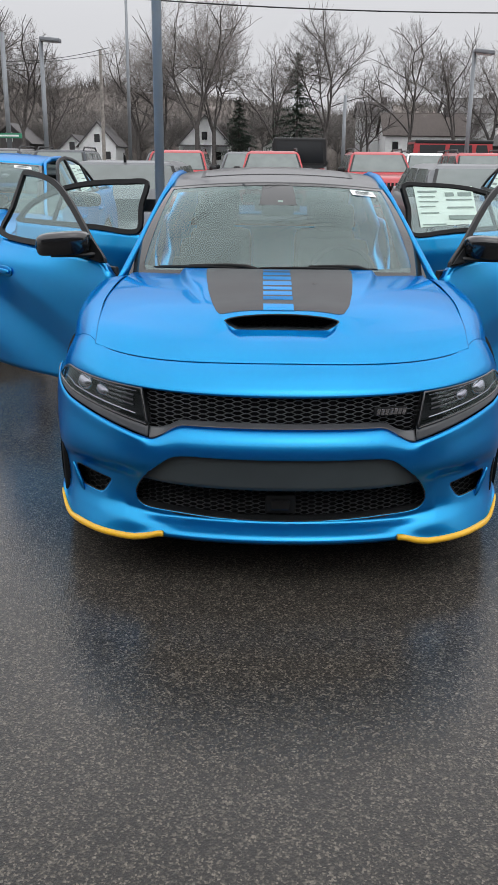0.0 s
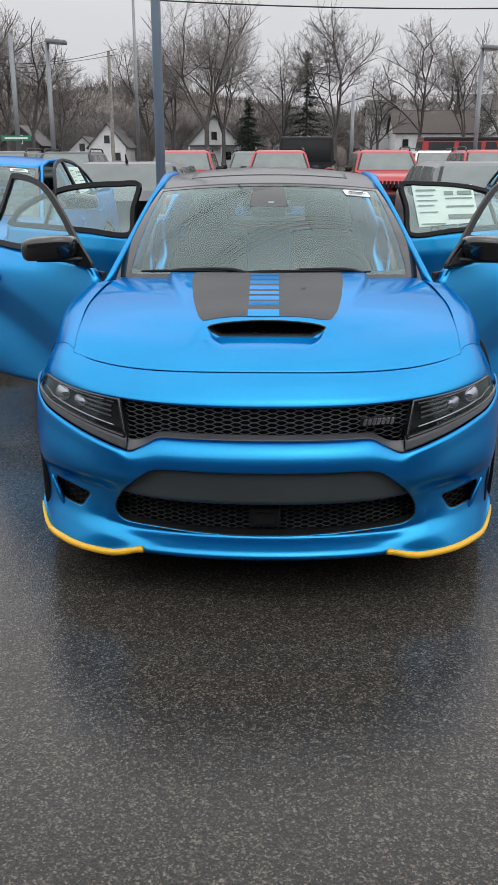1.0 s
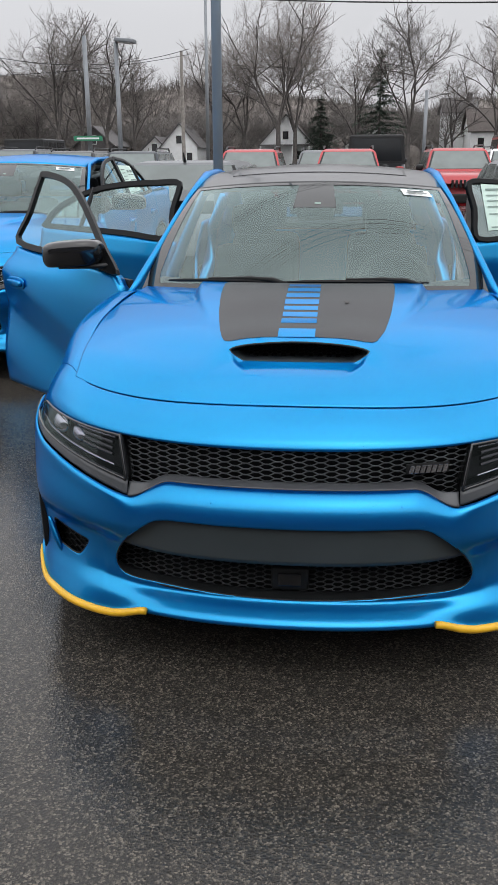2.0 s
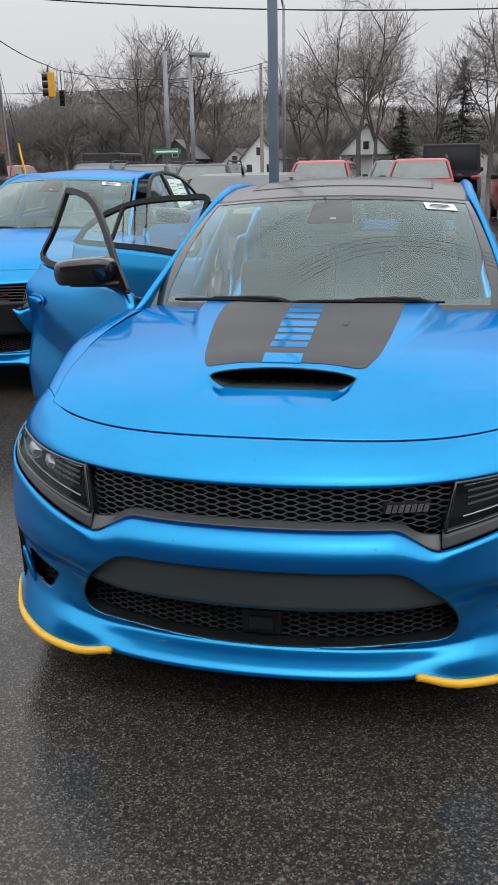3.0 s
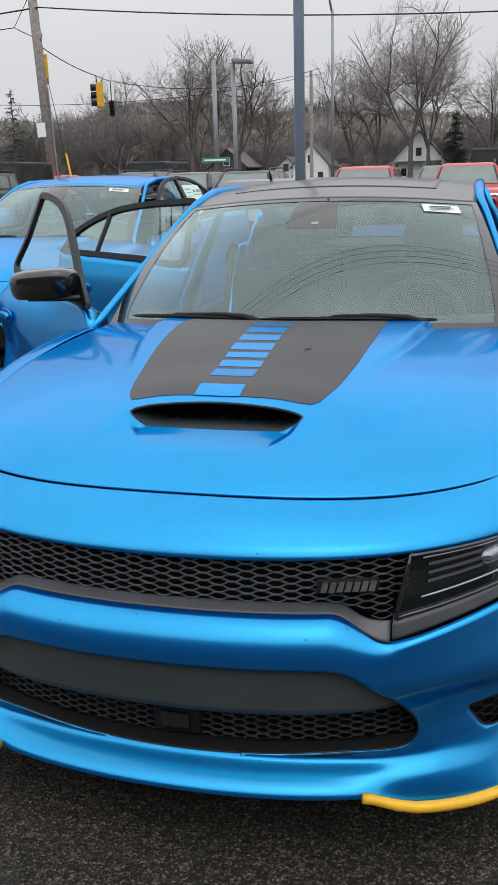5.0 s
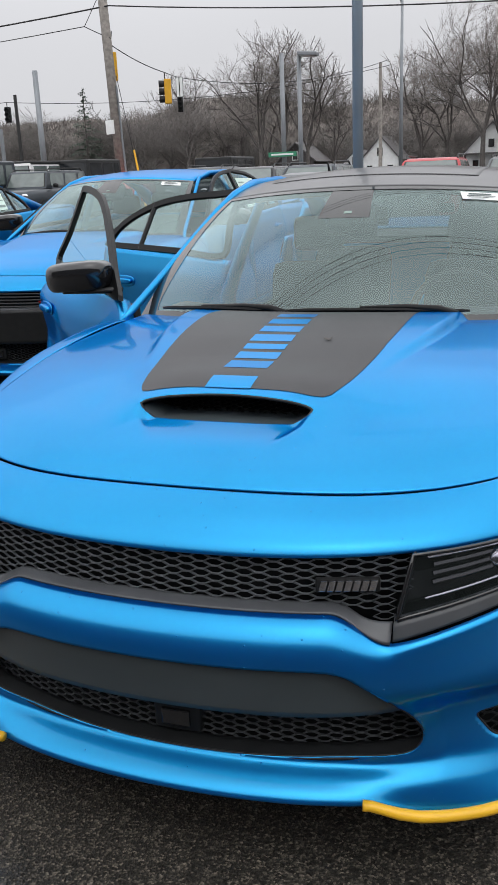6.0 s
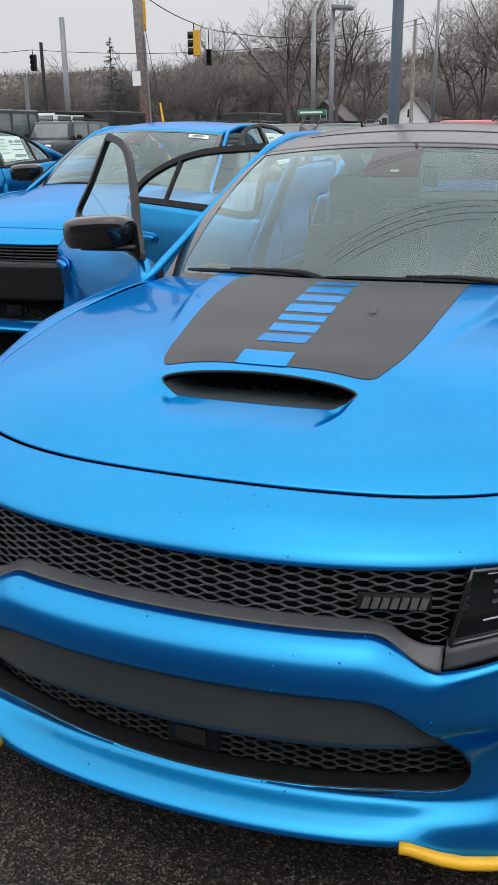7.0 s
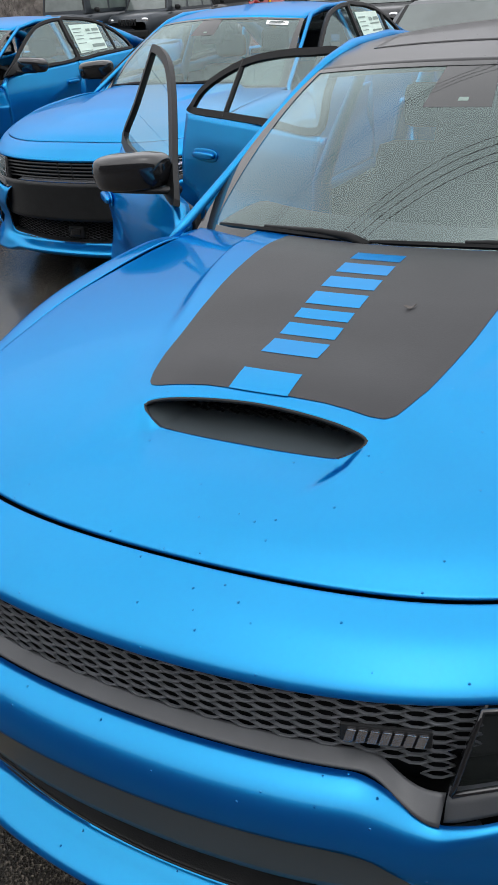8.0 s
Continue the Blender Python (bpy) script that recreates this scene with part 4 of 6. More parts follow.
        part("scoop_rim", bm, BLACK, sc, smooth=True)

    # fenders
    for s in (-1, 1):
        n_top = D(26)
        gs = np.concatenate([np.linspace(0, 1, n_top), np.ones(D(34))])
        T, K = grid(np.linspace(0, 1, D(70)) ** 1.25, gs)
        edge_v = lambda y: np.clip((y - 0.486) / 1.17, 0, 1)
        edge_z = lambda y: hood_edge(edge_v(y)) - 0.006 * smooth_step(y, 0.5, 0.8) - 0.03 * smooth_step(y, 1.45, 1.728)
        edge_x = lambda y: hood_half(edge_v(y)) + 0.006
        ea = 0.728 + (1.098 - 0.728) * gs
        ex, ey, ez = nose(ea, np.ones_like(ea))
        down = np.concatenate([np.zeros(n_top), np.linspace(0, 1, D(34))])
        Y = ey[None, :] + 0.004 + (1.728 - ey[None, :] - 0.004) * T
        ZT = edge_z(Y)
        low = ZT - 0.16
        Z = ZT - 0.16 * (1 - np.maximum(0, 1 - K ** 2.8) ** (1 / 2.8))
        Z = np.where(down[None, :] > 0, low - (low - 0.20) * down[None, :], Z)

        def roll(y, z):
            zt, xs = edge_z(y), edge_x(y)
            k = np.clip((zt - z) / 0.16, 0, 1)
            out = np.where(zt - z < 0.16, side_out(np.minimum(z, zt - 0.16)), side_out(z)) - 0.002
            return xs + (out - xs) * np.maximum(0, 1 - (1 - k) ** 2.8) ** (1 / 2.8)
        fade = np.maximum(0, 1 - T * 2.2) ** 2
        top_row = (down == 0)[None, :]
        dx = np.where(top_row, ex[None, :] - roll(Y[:1], Z[:1]), (ex[n_top - 1] - roll(Y[:1], Z[:1])[:, n_top - 1:n_top]) * (1 - down[None, :])) * fade
        dz = np.where(top_row, ez[None, :] - Z[:1], (ez[n_top - 1] - Z[:1, n_top - 1:n_top]) * (1 - down[None, :])) * fade
        V, F = sheet(Y, Z, lambda y, z: (s * (roll(y, z) + dx), y, z + dz), holes=[arch(0.99, 0.36, 0.40)])
        mesh_object("fender", V, F if s < 0 else F[:, ::-1], BLUE, car, solid=0.006)
        V, F = lathe([(0.40, -0.13), (0.415, 0.13)], 40)
        a = mesh_object("wheel_well", V, F, VOID, car)
        a.location = (s * 0.77, 0.99, 0.36)
        a2 = mesh_object("wheel_well", V, F, VOID, car)
        a2.location = (s * 0.77, 4.04, 0.36)
        wheel(car, s * 0.79, 0.99, s)
        wheel(car, s * 0.79, 4.04, s)

        # sides behind the fenders, with the door openings
        Y, Vv = grid(np.linspace(1.732, 5.08, D(120)), np.linspace(0, 1, D(30)))
        Z = 0.20 + (belt(Y) - 0.07 * (1 - smooth_step(Y, 1.78, 1.84)) - 0.20) * Vv
        holes = [[(1.76, 0.30), (2.86, 0.30), (2.86, 1.2), (1.76, 1.2)], [(2.90, 0.30), (3.62, 0.30), (3.60, 0.5), (3.75, 0.72), (3.88, 0.8), (3.88, 1.2), (2.90, 1.2)], arch(4.04, 0.36, 0.405)]
        V, F = sheet(Y, Z, lambda y, z: (s * (flank(y, z) - 0.006), y, z), holes=holes)
        mesh_object("side_panel", V, F if s > 0 else F[:, ::-1], BLUE, car, solid=0.02)
        path = [(0.795, 1.535, 0.915), (0.765, 1.61, 0.965), (0.721, 1.82, 1.075), (0.679, 2.02, 1.184), (0.637, 2.22, 1.290), (0.605, 2.36, 1.353), (0.598, 2.6, 1.392), (0.598, 3.0, 1.402), (0.585, 3.35, 1.372), (0.595, 3.7, 1.285), (0.63, 4.0, 1.175), (0.69, 4.3, 1.07)]
        bm = tube(bmesh.new(), [(s * x, y, z) for x, y, z in path], [0.010] + [0.015] * 4 + [0.018] + [0.024] * 3 + [0.045, 0.065, 0.06], 10, 1.0)
        part("roof_rail", bm, BLUE, car, "blue windshield pillar and roof edge", True)
        bm = tube(bmesh.new(), [(s * 0.86, 2.88, 0.3), (s * 0.85, 2.88, 0.85), (s * 0.76, 2.87, 1.07), (s * 0.66, 2.86, 1.28), (s * 0.61, 2.84, 1.38)], [0.070, 0.055, 0.040, 0.030, 0.032], 10, 0.7)
        part("door_pillar", bm, BLUE, car, "blue painted pillar between the doors", True)
        bm = boxed((-0.05, 1.80, 0.26), (0.05, 3.60, 0.345), 0.02)
        part("door_sill", bm, BLUE, car, "blue painted sill under the doors", True).location = (s * 0.80, 0, 0)
        bm = tube(bmesh.new(), [(s * 0.80, 3.62, 0.33), (s * 0.80, 3.72, 0.68), (s * 0.79, 3.93, 0.80), (s * 0.77, 3.95, 1.02), (s * 0.66, 3.80, 1.25)], [0.04, 0.045, 0.045, 0.04, 0.035], 10)
        part("rear_door_jamb", bm, BLUE, car, "blue painted jamb behind the rear door", True)

    # windshield, roof and tail
    top_y, top_z, top_x = (lambda u: 2.03 + 0.25 * u ** 2), (lambda u: 1.372 - 0.036 * u ** 2), 0.592
    U, Vv = grid(np.linspace(-1, 1, D(60)), np.linspace(0, 1, D(30)))

    def screen(u, v, sag=0.040, drop=0.03):
        bx, by, bz = 0.758 * u, 1.405 + 0.225 * u ** 2 + drop * 0.5, 0.976 - 0.024 * u ** 2 - drop
        tx, ty, tz = top_x * u, top_y(u), top_z(u)
        w = sag * 4 * v * (1 - v)
        return bx + (tx - bx) * v, by + (ty - by) * v - w * 0.55, bz + (tz - bz) * v + w * 0.83
    V, F = sheet(U, Vv, screen)
    ws = mesh_object("windshield", V, F, WINDSHIELD, car, "raked windshield reflecting a grey sky and overhead cables")
    ws.visible_shadow = False
    for u0, u1, v0, v1 in ((-1.0, -0.90, 0.06, 1), (0.90, 1.0, 0.06, 1), (-1, 1, 0.968, 1.0), (-1, 1, 0.0, 0.06)):
        Uf, Vf = grid(np.linspace(u0, u1, 40), np.linspace(v0, v1, 40))
        if v0 == 0.06:
            inner_edge = 0.965 - 0.055 * (1 - Vf) - 0.16 * np.maximum(0, 0.16 - Vf) / 0.10 * np.maximum(0, 0.16 - Vf)
            Uf = np.sign(Uf) * (inner_edge + (1 - inner_edge) * (np.abs(Uf) - 0.90) / 0.10)
        V, F = sheet(Uf, Vf, lambda u, v: tuple(q + d for q, d in zip(screen(u, v), (0, -0.0012, 0.0018))))
        mesh_object("glass_border", V, F, FRIT, car, "black printed border of the glass")
    U, Vv = grid(np.linspace(-1, 1, D(50)), np.linspace(0, 1, D(50)))
    crown = curve([0, 0.12, 0.3, 0.55, 0.8, 1.0], [1.374, 1.412, 1.440, 1.448, 1.425, 1.385])

    def roof(u, v):
        y = top_y(u) + (3.72 - top_y(u)) * v
        return (0.592 + 0.012 * np.sin(math.pi * v)) * u, y, crown(v) - (0.036 + 0.012 * np.sin(math.pi * v)) * u ** 2
    V, F = sheet(U, Vv, roof)
    mesh_object("roof", V, F, roofmat, car, "gloss black roof" if striped else "", solid=0.012)
    V, F = sheet(U, 0.03 + 0.94 * Vv, lambda u, v: tuple(q + d for q, d in zip(roof(0.97 * u, v), (0, 0, -0.035))))
    mesh_object("headliner", V, F, HEADLINER, car, solid=0.006)
    Uf, Vf = grid(np.linspace(-0.130, 0.130, 12), np.linspace(0.70, 0.97, 8))
    V, F = sheet(Uf, Vf, lambda u, v: tuple(q + d for q, d in zip(screen(u * (1.1 - 0.5 * (v - 0.8)), v), (0, -0.0003, 0.0005))))
    patch = mesh_object("sensor_patch", V, F, FRIT, car, "black printed patch in front of the camera")
    Uf, Vf = grid(np.linspace(-1, 1, 8), np.linspace(0.735, 0.757, 6))
    V, F = sheet(Uf, Vf, lambda u, v: tuple(q + d for q, d in zip(screen(0.02 + 0.022 * u, v), (0, -0.0007, 0.0011))))
    mesh_object("camera_eye", V, F, PALEINK, patch, "pale clear window in the print")
    if striped:
        U2, V2 = grid(np.linspace(-0.72, 0.72, 30), np.linspace(0.13, 0.42, 20))
        V, F = sheet(U2, V2, lambda u, v: tuple(q + d for q, d in zip(roof(u, v), (0, 0, 0.002))))
        mesh_object("sunroof", V, F, ROOFBLACK, car, "dark glass sunroof panel", solid=0.004)
    V, F = superform((0.022, 0.075, 0.032), 2.2)
    mesh_object("roof_fin", [(x * (1 - 6 * max(z, 0)), y + 0.6 * max(z, 0), max(z, -0.005)) for x, y, z in V], F, roofmat, car).location = (0, 3.55, 1.405)
    U, Vv = grid(np.linspace(-1, 1, 24), np.linspace(0, 1, 14))
    V, F = sheet(U, Vv, lambda u, v: ((0.592 + 0.10 * v) * u, 3.72 + 0.66 * v - 0.05 * u ** 2, 1.385 - 0.036 * u ** 2 - 0.285 * v - 0.05 * v * v + 0.03 * np.sin(math.pi * v)))
    mesh_object("rear_window", V, F, DARKGLASS, car)
    V, F = sheet(U, Vv, lambda u, v: ((0.70 + 0.03 * v) * u, 4.36 + 0.66 * v + 0.06 * (1 - u ** 2) * v, 1.075 + 0.02 * v * v + 0.012 * (1 - u ** 2)))
    mesh_object("trunk_lid", V, F, BLUE, car, solid=0.01)
    A, Z = grid(np.linspace(-1, 1, 40), np.linspace(0.25, 1.09, 20))
    V, F = sheet(A, Z, lambda a, z: (0.80 * a, 5.13 - 0.14 * np.abs(a) ** 5 - 0.05 * smooth_step(z, 0.75, 1.05), z))
    mesh_object("rear_bumper", V, F, BLUE, car, solid=0.01)
    A, Z = grid(np.linspace(-0.95, 0.95, 40), np.linspace(0.86, 0.95, 4))
    V, F = sheet(A, Z, lambda a, z: (0.80 * a, 5.145 - 0.14 * np.abs(a) ** 5 - 0.05 * smooth_step(z, 0.75, 1.05), z))
    mesh_object("tail_light", V, F, REDLENS, car, solid=0.01)

    # cowl and wipers
    U, Vv = grid(np.linspace(-1, 1, 40), np.linspace(0, 1, 6))
    V, F = sheet(U, Vv, lambda u, v: (0.77 * u, 1.395 + 0.275 * u ** 2 - 0.03 + 0.10 * v, 0.950 - 0.035 * u ** 2 - 0.012 + 0.0 * v))
    mesh_object("cowl", V, F, BLACK, car, solid=0.008)
    for x0, x1, xp in ((-0.63, -0.16, -0.26), (-0.10, 0.50, 0.30)):
        wp = new("wiper")
        wp.parent = car
        surf = lambda x, up: tuple(float(q) + d for q, d in zip(screen(np.array(x / 0.775), np.array(0.020 + up)), (0, -0.020, 0.042)))
        bm = tube(bmesh.new(), [surf(x, 0.006 * math.sin(math.pi * (x - x0) / (x1 - x0))) for x in np.linspace(x0, x1, 10)], [0.004] + [0.0075] * 8 + [0.004], 6)
        part("blade", bm, FRAMEBLACK, wp)
        bm = tube(bmesh.new(), [surf(xp + 0.16, -0.02), surf(xp + 0.10, 0.010), surf(xp, 0.020), surf((x0 + x1) / 2 - 0.05, 0.016)], [0.018, 0.016, 0.012, 0.008], 8, 0.8)
        part("wiper_arm", bm, FRAMEBLACK, wp, smooth=True)

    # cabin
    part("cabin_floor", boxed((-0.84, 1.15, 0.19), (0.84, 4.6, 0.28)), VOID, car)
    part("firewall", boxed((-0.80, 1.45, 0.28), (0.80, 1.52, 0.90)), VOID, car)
    U, Vv = grid(np.linspace(-1, 1, 30), np.linspace(0, 1, 12))
    V, F = sheet(U, Vv, lambda u, v: (0.75 * u, 1.50 + 0.22 * u ** 2 + 0.52 * v, 0.915 + 0.02 * np.sin(math.pi * v) - 0.20 * smooth_step(v, 0.8, 1.0)))
    mesh_object("dashboard", V, F, CABIN, car, solid=0.03)
    part("dash_front", boxed((-0.74, 1.95, 0.45), (0.74, 2.06, 0.74), 0.03), CABIN, car)
    bm = bmesh.new()
    tube(bm, [(0.185 * math.cos(t), 0.185 * math.sin(t), 0) for t in np.linspace(0, 2 * math.pi, 25)], 0.017, 8)
    tube(bm, [(-0.17, 0, 0), (0.17, 0, 0)], 0.02, 6)
    tube(bm, [(0, 0, 0), (0, -0.17, 0)], 0.02, 6)
    part("steering_wheel", bm, CABIN, car).matrix_basis = pose(0.38, 2.20, 0.86, 65, 0, 0)
    for x, y in ((-0.38, 2.55), (0.38, 2.55), (-0.38, 3.40), (0.38, 3.40)):
        st = new("seat")
        st.parent, st.location = car, (x, y, 0)
        for nm, lo, hi, bv, ang in (("cushion", (-0.25, -0.27, 0.30), (0.25, 0.27, 0.52), 0.07, 0), ("backrest", (-0.225, 0.16, 0.48), (0.225, 0.32, 1.04), 0.07, -14), ("headrest", (-0.13, 0.36, 1.06), (0.13, 0.46, 1.23), 0.045, -8)):
            bm = boxed(lo, hi, bv, Matrix.Translation((0, 0.2, 0.5)) @ Matrix.Rotation(radians(ang), 4, "X") @ Matrix.Translation((0, -0.2, -0.5)) if nm == "backrest" else None)
            part(nm, bm, SEATCLOTH, st, smooth=True)
    part("rear_shelf", boxed((-0.6, 3.75, 1.03), (0.6, 4.4, 1.07)), CABIN, car)
    bm = boxed((-0.085, -0.03, -0.055), (0.085, 0.03, 0.055), 0.015, pose(0, 1.985, 1.265, -35, 0, 0))
    part("camera_pod", bm, CABIN, car, smooth=True)
    bm = boxed((-0.125, -0.012, -0.035), (0.125, 0.012, 0.035), 0.011, pose(0, 2.07, 1.262, 5, 0, 0))
    part("rear_view_mirror", bm, GLOSSBLACK, car, smooth=True)
    st = lambda u, v: tuple(float(q) + d for q, d in zip(screen(np.array(u), np.array(v)), (0, -0.003, 0.004)))
    stick = mesh_object("windshield_sticker", [st(0.655, 0.865), st(0.875, 0.855), st(0.865, 0.93), st(0.645, 0.94)], [(0, 1, 2, 3)], PAPER, car, "white paper sticker with unreadable print", smooth=False, solid=0.002)
    sb = lambda u, v: tuple(float(q) + d for q, d in zip(screen(np.array(u), np.array(v)), (0, -0.006, 0.007)))
    for u0, u1, v0, v1 in ((0.69, 0.82, 0.90, 0.915), (0.68, 0.84, 0.885, 0.893), (0.69, 0.80, 0.872, 0.878)):
        mesh_object("print_bar", [sb(u0, v0), sb(u1, v0), sb(u1, v1), sb(u0, v1)], [(0, 1, 2, 3)], INK, stick, smooth=False)

    fl, fr, rl, rr = doors
    door(car, -1, True, fl, BLUE, False)
    door(car, 1, True, fr, BLUE, False)
    door(car, -1, False, rl, BLUE, not striped)
    door(car, 1, False, rr, BLUE, True)
    return car


# ---- the lot ----
leaf = thing("leaf", pose(0.152, 0.979, 0.9852, 9, 0, 35), "tiny dark dead leaf lying on the hood stripe", "leaf")
U, W = grid(np.linspace(-1, 1, 9), np.linspace(-1, 1, 4))
V, F = sheet(U, W, lambda u, w: (0.012 * u + 0.003 * w, 0.005 * w * (1 - 0.8 * u * u) + 0.005 * u * u, 0.0015 + 0.004 * u * u + 0.0012 * w * w))
mesh_object("blade", V, F, BARK, leaf, solid=0.0006)
def ground_z(x, y):
    """The lot rises gently away from the lane and towards its far corner."""
    return 0.085 * smooth_step(y, 1.8, 7.0) + 0.20 * smooth_step(-x, 6.0, 15.0) * smooth_step(y, 9.0, 18.0)


ys = np.concatenate([np.linspace(-400, -12, 8), np.linspace(-10, 14, 60), np.linspace(16, 120, 14), np.linspace(150, 1200, 8)])
X, Y = grid(np.concatenate([np.linspace(-900, -30, 8), np.linspace(-25, 25, 60), np.linspace(30, 900, 8)]), ys)
V, F = sheet(X, Y, lambda x, y: (x, y, ground_z(x, y)))
tagged(mesh_object("ground", V, F, ASPHALT), "wet dark grey asphalt of a car lot", "ground", kind="structure")

main_car = make_sedan(pose(0, 0, 0), "blue metallic sedan with black hood stripe, all four doors open", ROOFBLACK, 1.0, (44, 44, 66, 66), True, "blue sedans")
second_car = make_sedan(pose(-2.72, 3.35, 0.075), "blue metallic sedan with slatted black grille, doors shut", BLUE, 0.5, (0, 0, 0, 0), False, "blue sedans")
copy_thing(second_car, pose(-5.97, 4.0, 0.08, 0, 0, 0))
copy_thing(second_car, pose(3.6, 5.2, 0.08, 0, 0, 0))


# ---- other parked vehicles ----
def parked(name, m, paintmat, label, L=4.4, W=1.84, H=1.66, belt_h=1.05, nose_h=0.98, cab=(1.15, 4.25), tail_h=1.05, boxy=0.0, rails=True, glassmat=PARKEDGLASS, top=None, cap=None):
    car = thing(name, m, label, "car", "parked vehicles")
    # lower body from stations along its length
    st = [(0.0, 0.80, nose_h - 0.22), (0.06, 0.90, nose_h - 0.08), (0.25, 0.96, nose_h), (cab[0] - 0.1, 1.0, belt_h - 0.02), (cab[0] + 0.6, 1.0, belt_h), (cab[1] - 0.2, 1.0, belt_h + 0.03), (L - 0.1, 0.95, tail_h), (L, 0.86, tail_h - 0.12)]
    ring = [(-0.90, 0.24), (-0.98, 0.34), (-1.0, 0.62), (-0.985, 0.85), (-0.93, 0.97), (-0.80, 1.0), (0.80, 1.0), (0.93, 0.97), (0.985, 0.85), (1.0, 0.62), (0.98, 0.34), (0.90, 0.24)]
    V, F, n = [], [], len(ring)
    for y, w, h in st:
        V += [(q * w * W / 2, y, 0.24 + (t - 0.24) / 0.76 * (h - 0.24)) for q, t in ring]
    for i in range(len(st) - 1):
        F += [(i * n + k, i * n + (k + 1) % n, (i + 1) * n + (k + 1) % n, (i + 1) * n + k) for k in range(n)]
    F += [tuple(range(n)), tuple(range(len(V) - 1, len(V) - n - 1, -1))]
    mesh_object("body", V, F, paintmat, car, smooth=False).data.shade_smooth()
    # greenhouse
    rake, tail, tum = 0.62 * (1 - boxy) + 0.12 * boxy, 0.35 * (1 - boxy) + 0.06 * boxy, 0.16 * (1 - boxy) + 0.06 * boxy
    lo, hi = belt_h - 0.02, H
    base = [(W / 2 - 0.06, cab[0]), (W / 2 - 0.06, cab[1])]
    roof = [(W / 2 - 0.06 - tum, cab[0] + rake), (W / 2 - 0.06 - tum, cab[1] - tail)]
    bm = bmesh.new()
    vs = [bm.verts.new((s * x, y, z)) for (pair, z) in ((base, lo), (roof, hi)) for x, y in pair for s in (-1, 1)]
    for f in ((0, 1, 5, 4), (2, 6, 7, 3), (0, 4, 6, 2), (1, 3, 7, 5), (4, 5, 7, 6)):
        bm.faces.new([vs[i] for i in f])
    es = [e for e in bm.edges if all(v.co.z > lo + 0.1 for v in e.verts)]
    bmesh.ops.bevel(bm, geom=es, offset=(0.20 if H < 1.45 else 0.13) * (1 - 0.6 * boxy), segments=3, affect="EDGES", profile=0.5)
    bmesh.ops.recalc_face_normals(bm, faces=bm.faces)
    part("cab", bm, top or paintmat, car)
    mix = lambda a, b, t: tuple(p + (q - p) * t for p, q in zip(a, b))
    P = lambda s, k, t: mix((s * base[k][0], base[k][1], lo), (s * roof[k][0], roof[k][1], hi), t)

    if cap:
        part("hard_top", boxed((-roof[0][0] - 0.02, roof[0][1], hi - 0.10), (roof[0][0] + 0.02, roof[1][1] + 0.05, hi + 0.05), 0.05), cap, car, "black hard top")

    def quad(name, a, b, c, d, push, mat=glassmat):
        mesh_object(name, [tuple(p + q for p, q in zip(v, push)) for v in (a, b, c, d)], [(0, 1, 2, 3)], mat, car, smooth=False, solid=0.006)
    for k, nm, dy in ((0, "windshield", -0.008), (1, "rear_window", 0.008)):
        a, b, c, d = P(-1, k, 0.10), P(1, k, 0.10), P(1, k, 0.86), P(-1, k, 0.86)
        quad("window_border", mix(a, b, 0.02), mix(a, b, 0.98), mix(d, c, 0.96), mix(d, c, 0.04), (0, dy * 0.5, 0.003), BLACK)
        quad(nm, mix(a, b, 0.05), mix(a, b, 0.95), mix(d, c, 0.93), mix(d, c, 0.07), (0, dy, 0.006))
    for s in (-1, 1):
        cuts = ((0.04, 0.40), (0.43, 0.74), (0.77, 0.96))
        for t0, t1 in cuts:
            e = lambda t, h: mix(P(s, 0, h), P(s, 1, h), t)
            quad("side_window", e(t0 + (0.06 if t0 < 0.1 else 0), 0.12), e(t1, 0.12), e(t1 - (0.03 if t1 > 0.9 else 0), 0.84), e(t0 + 0.03, 0.84), (s * 0.008, 0, 0.003))
        if rails:
            bm = tube(bmesh.new(), [(s * (roof[0][0] - 0.04), roof[0][1] + 0.05, hi - 0.02), (s * (roof[0][0] - 0.04), roof[0][1] + 0.22, hi + 0.07), (s * (roof[0][0] - 0.04), roof[1][1] - 0.25, hi + 0.07), (s * (roof[0][0] - 0.04), roof[1][1] - 0.05, hi - 0.03)], 0.024, 6)
            part("roof_rack_rail", bm, BLACK, car)
        V2, F2 = superform((0.10, 0.06, 0.075), 3.0, 12, 8)
        mesh_object("door_mirror", V2, F2, BLACK, car).location = (s * (W / 2 + 0.07), cab[0] + 0.45, belt_h + 0.07)
        V2, F2 = superform((0.13, 0.04, 0.07), 2.6, 14, 8)
        mesh_object("headlight", V2, F2, CHROME, car).location = (s * W * 0.36, 0.055, nose_h - 0.17)
        mesh_object("tail_light", V2, F2, REDLENS, car).location = (s * W * 0.38, L - 0.02, tail_h - 0.15)
        for y in (0.85, L - 0.85):
            wheel(car, s * (W / 2 - 0.12), y, s, 0.36, 0.22)
    bm = bmesh.new()
    for k in range(7):
        box(bm, (-0.33 + 0.1 * k, -0.012, nose_h - 0.32), (-0.27 + 0.1 * k, 0.05, nose_h - 0.14), 0.008)
    part("grille", bm, BLACK, car)
    if boxy < 0.5:
        part("antenna", tube(bmesh.new(), [(0, roof[1][1] - 0.12, hi - 0.01), (0, roof[1][1] - 0.02, hi + 0.10)], [0.022, 0.006], 6), BLACK, car)
    part("bumper", boxed((-W * 0.43, -0.06, 0.30), (W * 0.43, 0.2, 0.52), 0.04), BLACK, car)
